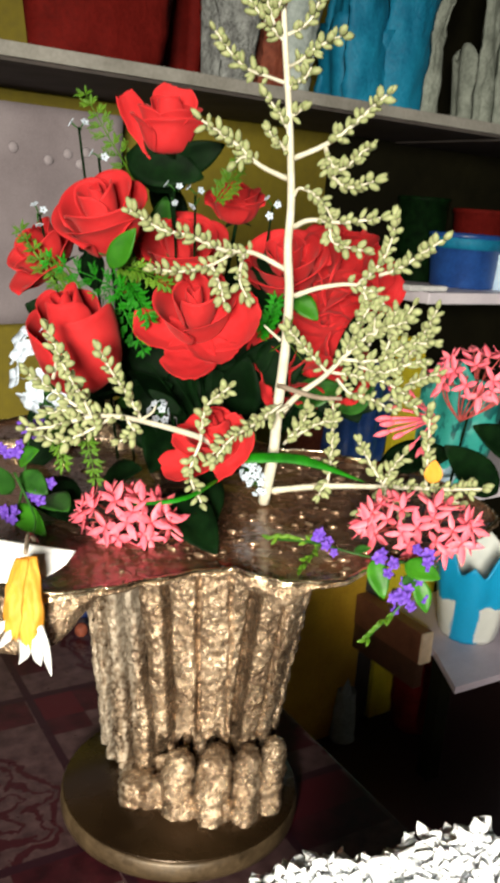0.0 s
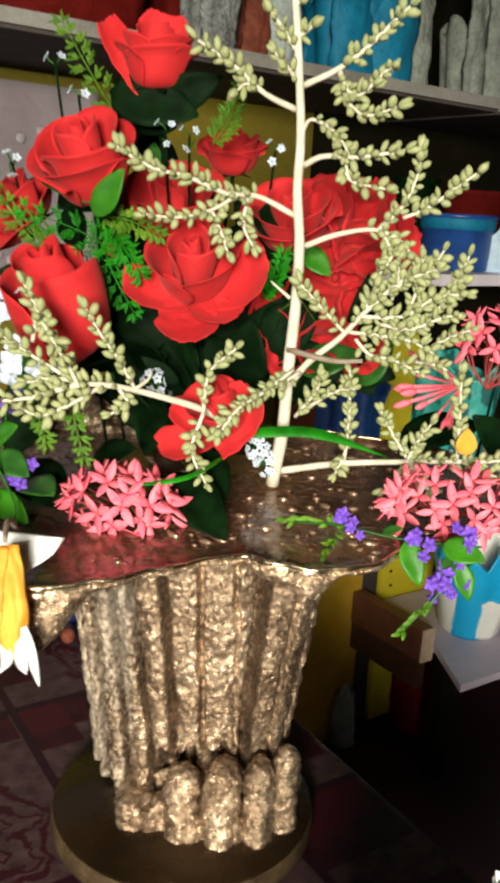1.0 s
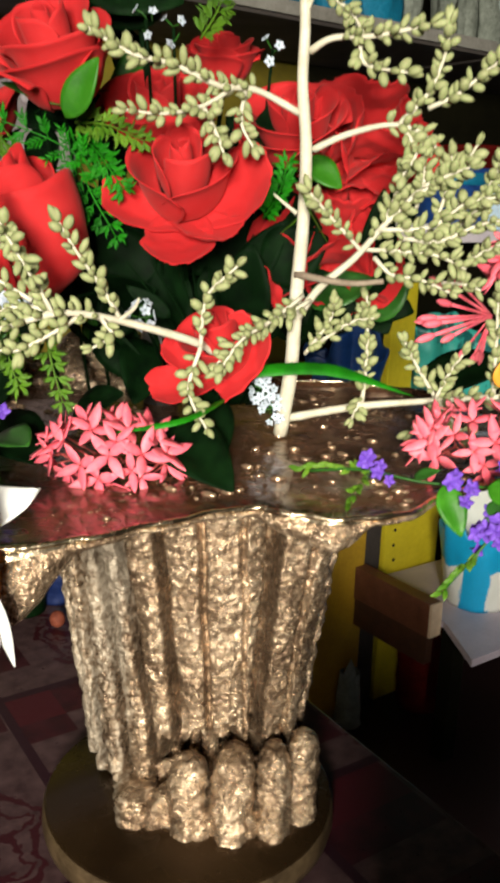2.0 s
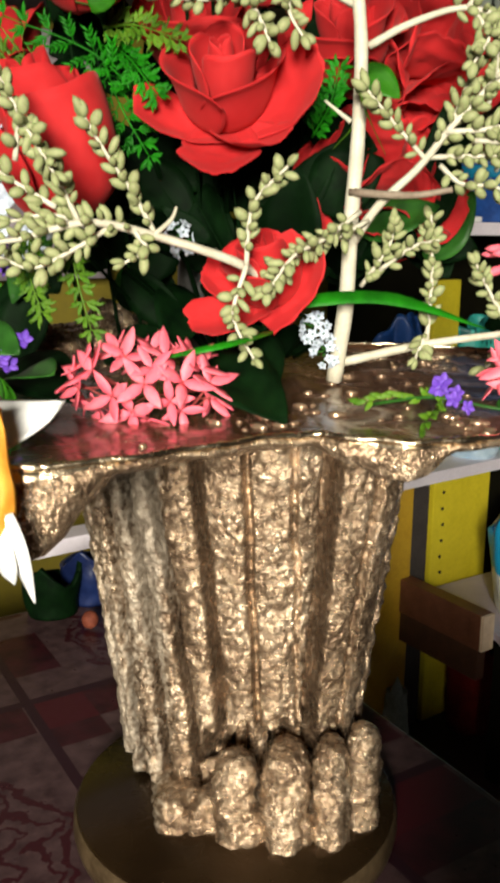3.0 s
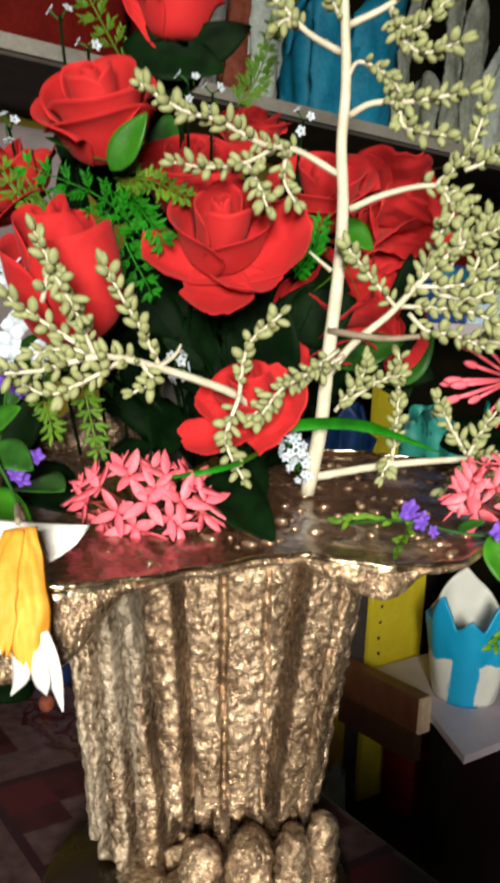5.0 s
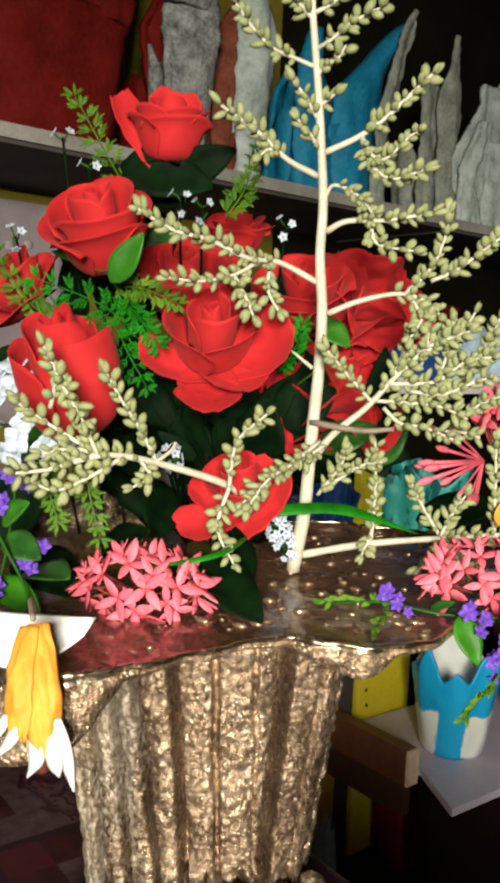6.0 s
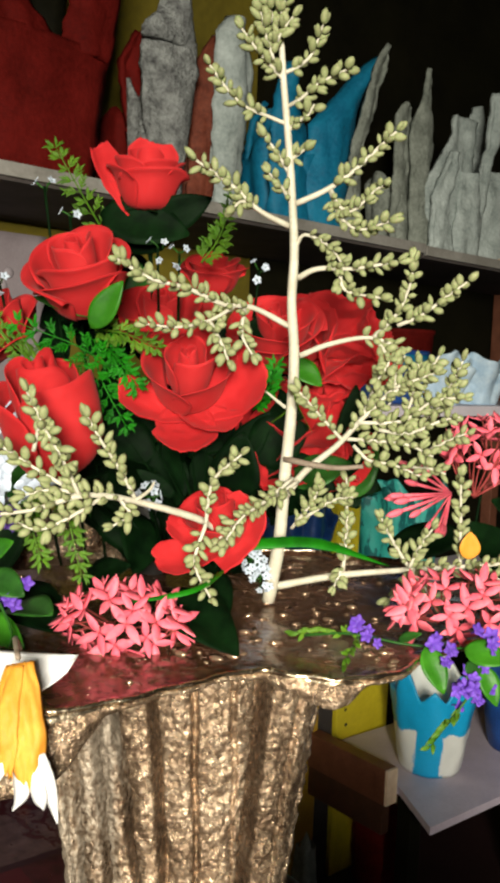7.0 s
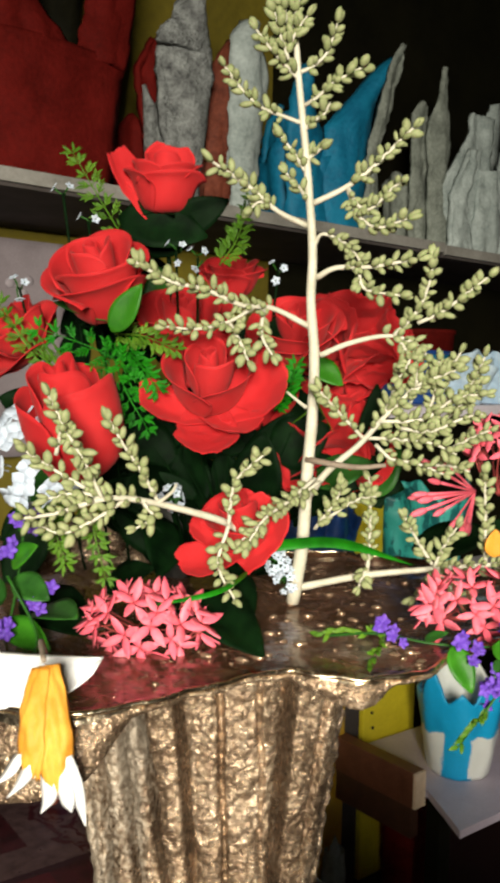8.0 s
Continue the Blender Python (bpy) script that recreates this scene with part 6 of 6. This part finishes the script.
folded_pot("grey cement pot with ragged rim at the shelf's end", CEM_PALE, (
    (((1.642, 1.385), (1.819, 1.388), (1.904, 1.421)), ((1.642, 1.580), (1.904, 1.550)), 0.12, 0.03),
    (((1.642, 1.450), (2.000, 1.440), (2.100, 1.455)), ((1.642, 1.52), (2.000, 1.500), (2.100, 1.470)), 0.20, 0.01)), (1.48, 0.22, 0.075, 0.16), 9)
single("wooden_slat", placed(box(1.36, 1.80, 0.005, 0.05, 1.6415, 1.652, 0.002), rack(0, 0, 0)), CUT_WOOD, "thin raw wooden slat on the top shelf", "slat", smooth=False)

# middle shelf
Z2 = 1.2625
def tub(s, d, z, r0, r1, h, material, label, rim_mat=None):
    m = rack(s, d, z)
    th = thing("paint_tub", tuple(m.translation), label, "tub", "painted tubs")
    prof = [(0.01, 0.0), (r0 * 0.97, 0.0), (r0, 0.004), (r1, h - 0.012), (r1 * 1.05, h - 0.010), (r1 * 1.05, h), (r1 * 0.96, h), (r0 * 0.9, 0.012), (0.01, 0.012)]
    part("body", placed(lathe(prof, 36), m), material, th)
    if rim_mat:
        part("rim", placed(lathe([(r1 * 0.98, h * 0.72), (r1 * 1.015, h * 0.73), (r1 * 1.03, h * 0.96), (r1 * 0.98, h * 0.97)], 36), m), rim_mat, th, "smeared paler band round the rim")
    return th


tub(1.10, 0.15, Z2, 0.082, 0.092, 0.135, DEEP_BLUE, "deep blue paint tub with a paler smeared rim", CEM_BLUE)
drape_pot(1.22, 0.09, Z2, 0.050, 0.082, 0.08, ((0, 0.05, 25), (-120, 0.06, 30), (100, 0.04, 25)), PALE_BLUE, "low pale-blue cement bowl with a ragged rim", 12, 6, 0.12)
drape_pot(1.42, 0.12, Z2, 0.060, 0.095, 0.09, ((-30, 0.05, 25), (-150, 0.05, 30)), PALE_BLUE, "low pale-blue cement bowl with a ragged rim", 13, 6, 0.12)
tub(1.30, 0.28, Z2, 0.075, 0.085, 0.20, CEM_RED, "dark red tub at the back of the shelf")
tub(1.08, 0.30, Z2, 0.060, 0.068, 0.22, DARK_SHADED_GREEN, "dark green tub at the back of the shelf")
single("paint_brush", join(placed(box(0.845, 0.93, 0.03, 0.05, Z2, Z2 + 0.012, 0.004), rack(0, 0, 0)), placed(box(0.80, 0.845, 0.022, 0.058, Z2, Z2 + 0.014, 0.003), rack(0, 0, 0))), WHITE_PETAL, "white-stained flat brush lying on the middle shelf", "brush", smooth=False)

# lower shelf
Z3 = 0.7425
single("yellow_board", placed(box(0.875, 0.955, 0.10, 0.125, Z3, 1.14, 0.003), rack(0, 0, 0)), YELLOW, "upright yellow-painted board on the lower shelf", "board", smooth=False)
drape_pot(0.79, 0.16, Z3, 0.065, 0.085, 0.24, ((0, 0.08, 30), (-120, 0.08, 30)), DEEP_BLUE, "deep blue cement pot on the lower shelf", 14, 7, 0.12)
drape_pot(1.13, 0.13, Z3, 0.085, 0.115, 0.24, ((-60, 0.08, 30), (-150, 0.08, 30), (60, 0.06, 30)), CEM_TEAL, "brushed teal cement pot on the lower shelf", 15, 7, 0.12)
drape_pot(0.985, 0.07, Z3, 0.050, 0.070, 0.055, ((0, 0.02, 30),), PALE_BLUE, "low blue bowl on the lower shelf", 16, 6, 0.06)
tub(0.72, 0.24, Z3, 0.060, 0.070, 0.20, CEM_RUST, "brownish tub on the lower shelf")

# leaning boards by the bench
def dotted_board():
    th = thing("dotted_board", tuple(rack(1.07, 0.17, 0.0).translation), "yellow board with a row of black holes, leaning under the shelf", "board")
    b = part("board", placed(box(0.976, 1.178, 0.165, 0.185, 0.0, 0.712, 0.003), rack(0, 0, 0)), YELLOW, th, "", False)
    for k in range(13):
        m = rack(1.006 + 0.002 * (k % 3), 0.163, 0.20 + 0.042 * k) @ Matrix.Rotation(math.pi / 2, 4, "X")
        part("hole", placed(lathe([(0.001, -0.001), (0.0045, -0.001), (0.0045, 0.0006), (0.001, 0.0006)], 10), m), HOLE, b)


dotted_board()
single("mustard_board", placed(box(0.600, 0.892, 0.150, 0.170, 0.0, 0.712, 0.003), rack(0, 0, 0)), MUSTARD, "mustard-painted plank standing under the shelf", "board", smooth=False)
# dark board colour here stands for the table's shadow on the plank
single("grey_plank", placed(box(0.896, 0.966, 0.170, 0.190, 0.0, 0.712, 0.003), rack(0, 0, 0)), SHELF_UNDER, "grey plank under the shelf, darkened for the table's shadow", "board", smooth=False)
# sheet put in to stand for the shaded gap beside the boards
single("board_shade_black", placed(box(1.190, 1.30, 0.20, 0.22, 0.0, 0.712, 0.003), rack(0, 0, 0)), GAP_DARK, "near-black sheet for the shaded gap behind the bench", "board", smooth=False)


def bench_pot(x, y, z, r0, r1, h, material, label, seed, spikes, pleats=5):
    """A painted cement pot with a ragged petal rim, on the bench or the floor."""
    m = Matrix.Translation((x, y, z))
    nu, nv, pts = 72, 24, []
    for j in range(nv):
        t = j / (nv - 1)
        for i in range(nu + 1):
            q = 2 * math.pi * (i % nu) / nu
            hh = h + sum(up * max(0, 1 - abs((math.degrees(q) - deg + 180) % 360 - 180) / w) for deg, up, w in spikes)
            r = r0 + (r1 - r0) * t ** 0.8
            r *= 1 + 0.05 * t * math.sin(pleats * q + seed)
            p = Vector((r * math.cos(q), r * math.sin(q), hh * t))
            p += Vector((math.cos(q), math.sin(q), 0)) * 0.003 * noise.noise(p * 30)
            pts.append(tuple(m @ p))
    base = placed(lathe([(0.01, 0.0), (r0 * 0.97, 0.0), (r0 * 0.99, 0.012), (0.01, 0.014)], 24), m)
    th = thing("painted_pot", (x, y, z), label, "flower pot", "painted pots by the bench")
    part("wall", shell(pts, nu + 1, nv, 0.007), material, th)
    part("base", base, material, th)
    return th


bench_pot(0.430, 2.165, 0.3825, 0.070, 0.100, 0.19, BLUE_WHITE, "white cement pot streaked with bright blue paint on the bench", 1, ((-100, 0.030, 16), (-62, 0.075, 20), (-25, 0.055, 20), (-142, 0.080, 20), (90, 0.1, 60)), 7)
bench_pot(0.690, 2.300, 0.3825, 0.075, 0.105, 0.17, DEEP_BLUE, "deep blue painted pot on the bench", 2, ((-60, 0.04, 50), (90, 0.08, 60)))
bench_pot(0.135, 2.18, 0.0, 0.034, 0.022, 0.15, CEM_PALE, "small lilac-white cone-shaped pot on the floor", 3, ((-90, 0.05, 40),))
bench_pot(0.330, 2.30, 0.0, 0.055, 0.060, 0.22, CEM_RED, "dark red pot standing under the bench", 4, ((-90, 0.05, 40),))
bench_pot(0.740, 2.26, 0.0, 0.060, 0.070, 0.24, PALE_BLUE, "pale blue pot standing under the bench", 5, ((-90, 0.05, 40),))

# small painted things on the table's far side; ball and blue pot darkened for shade
single("painted_ball", blob((-0.318, 1.235, 0.7475), 0.011, 0.011, 0.0120, 20, 14), CEM_RUST, "small orange ball on the table, dulled to rust for shade", "ball")
bench_pot(-0.385, 1.280, 0.7355, 0.030, 0.036, 0.045, DARK_SHADED_GREEN, "small green painted pot on the table", 7, ((-90, 0.03, 50), (20, 0.03, 40)))
bench_pot(-0.345, 1.330, 0.7355, 0.030, 0.040, 0.055, SHADED_BLUE, "small deep blue pot on the table, paint darkened for shade", 8, ((-90, 0.03, 50), (20, 0.03, 40)))

# lavender spotted cloth under the top shelf
def spotted_cloth():
    nu, nv, pts = 40, 14, []
    for j in range(nv):
        for i in range(nu):
            s, z = -0.65 + 0.86 * i / (nu - 1), 1.15 + 0.44 * j / (nv - 1)
            pts.append(tuple((rack(s, 0.34 + 0.012 * math.sin(16 * s) * (1 - j / nv), z)).translation))
    th = thing("spotted_cloth", tuple(rack(-0.2, 0.34, 1.15).translation), "lavender-grey cloth with pale dots hung under the shelf", "cloth")
    b = part("cloth", shell(pts, nu, nv, 0.003), LAVENDER, th)
    rng = random.Random(4)
    for i in range(26):
        s, z = -0.6 + 0.78 * rng.random(), 1.18 + 0.38 * rng.random()
        m = rack(s, 0.336 + 0.012 * math.sin(16 * s) * (1 - (z - 1.15) / 0.44 * 13 / 14), z) @ Matrix.Rotation(math.pi / 2, 4, "X")
        part("dot", placed(lathe([(0.001, -0.002), (0.011, -0.002), (0.010, 0.0006), (0.001, 0.0008)], 12), m), DOT, b, "pale round dot")


spotted_cloth()
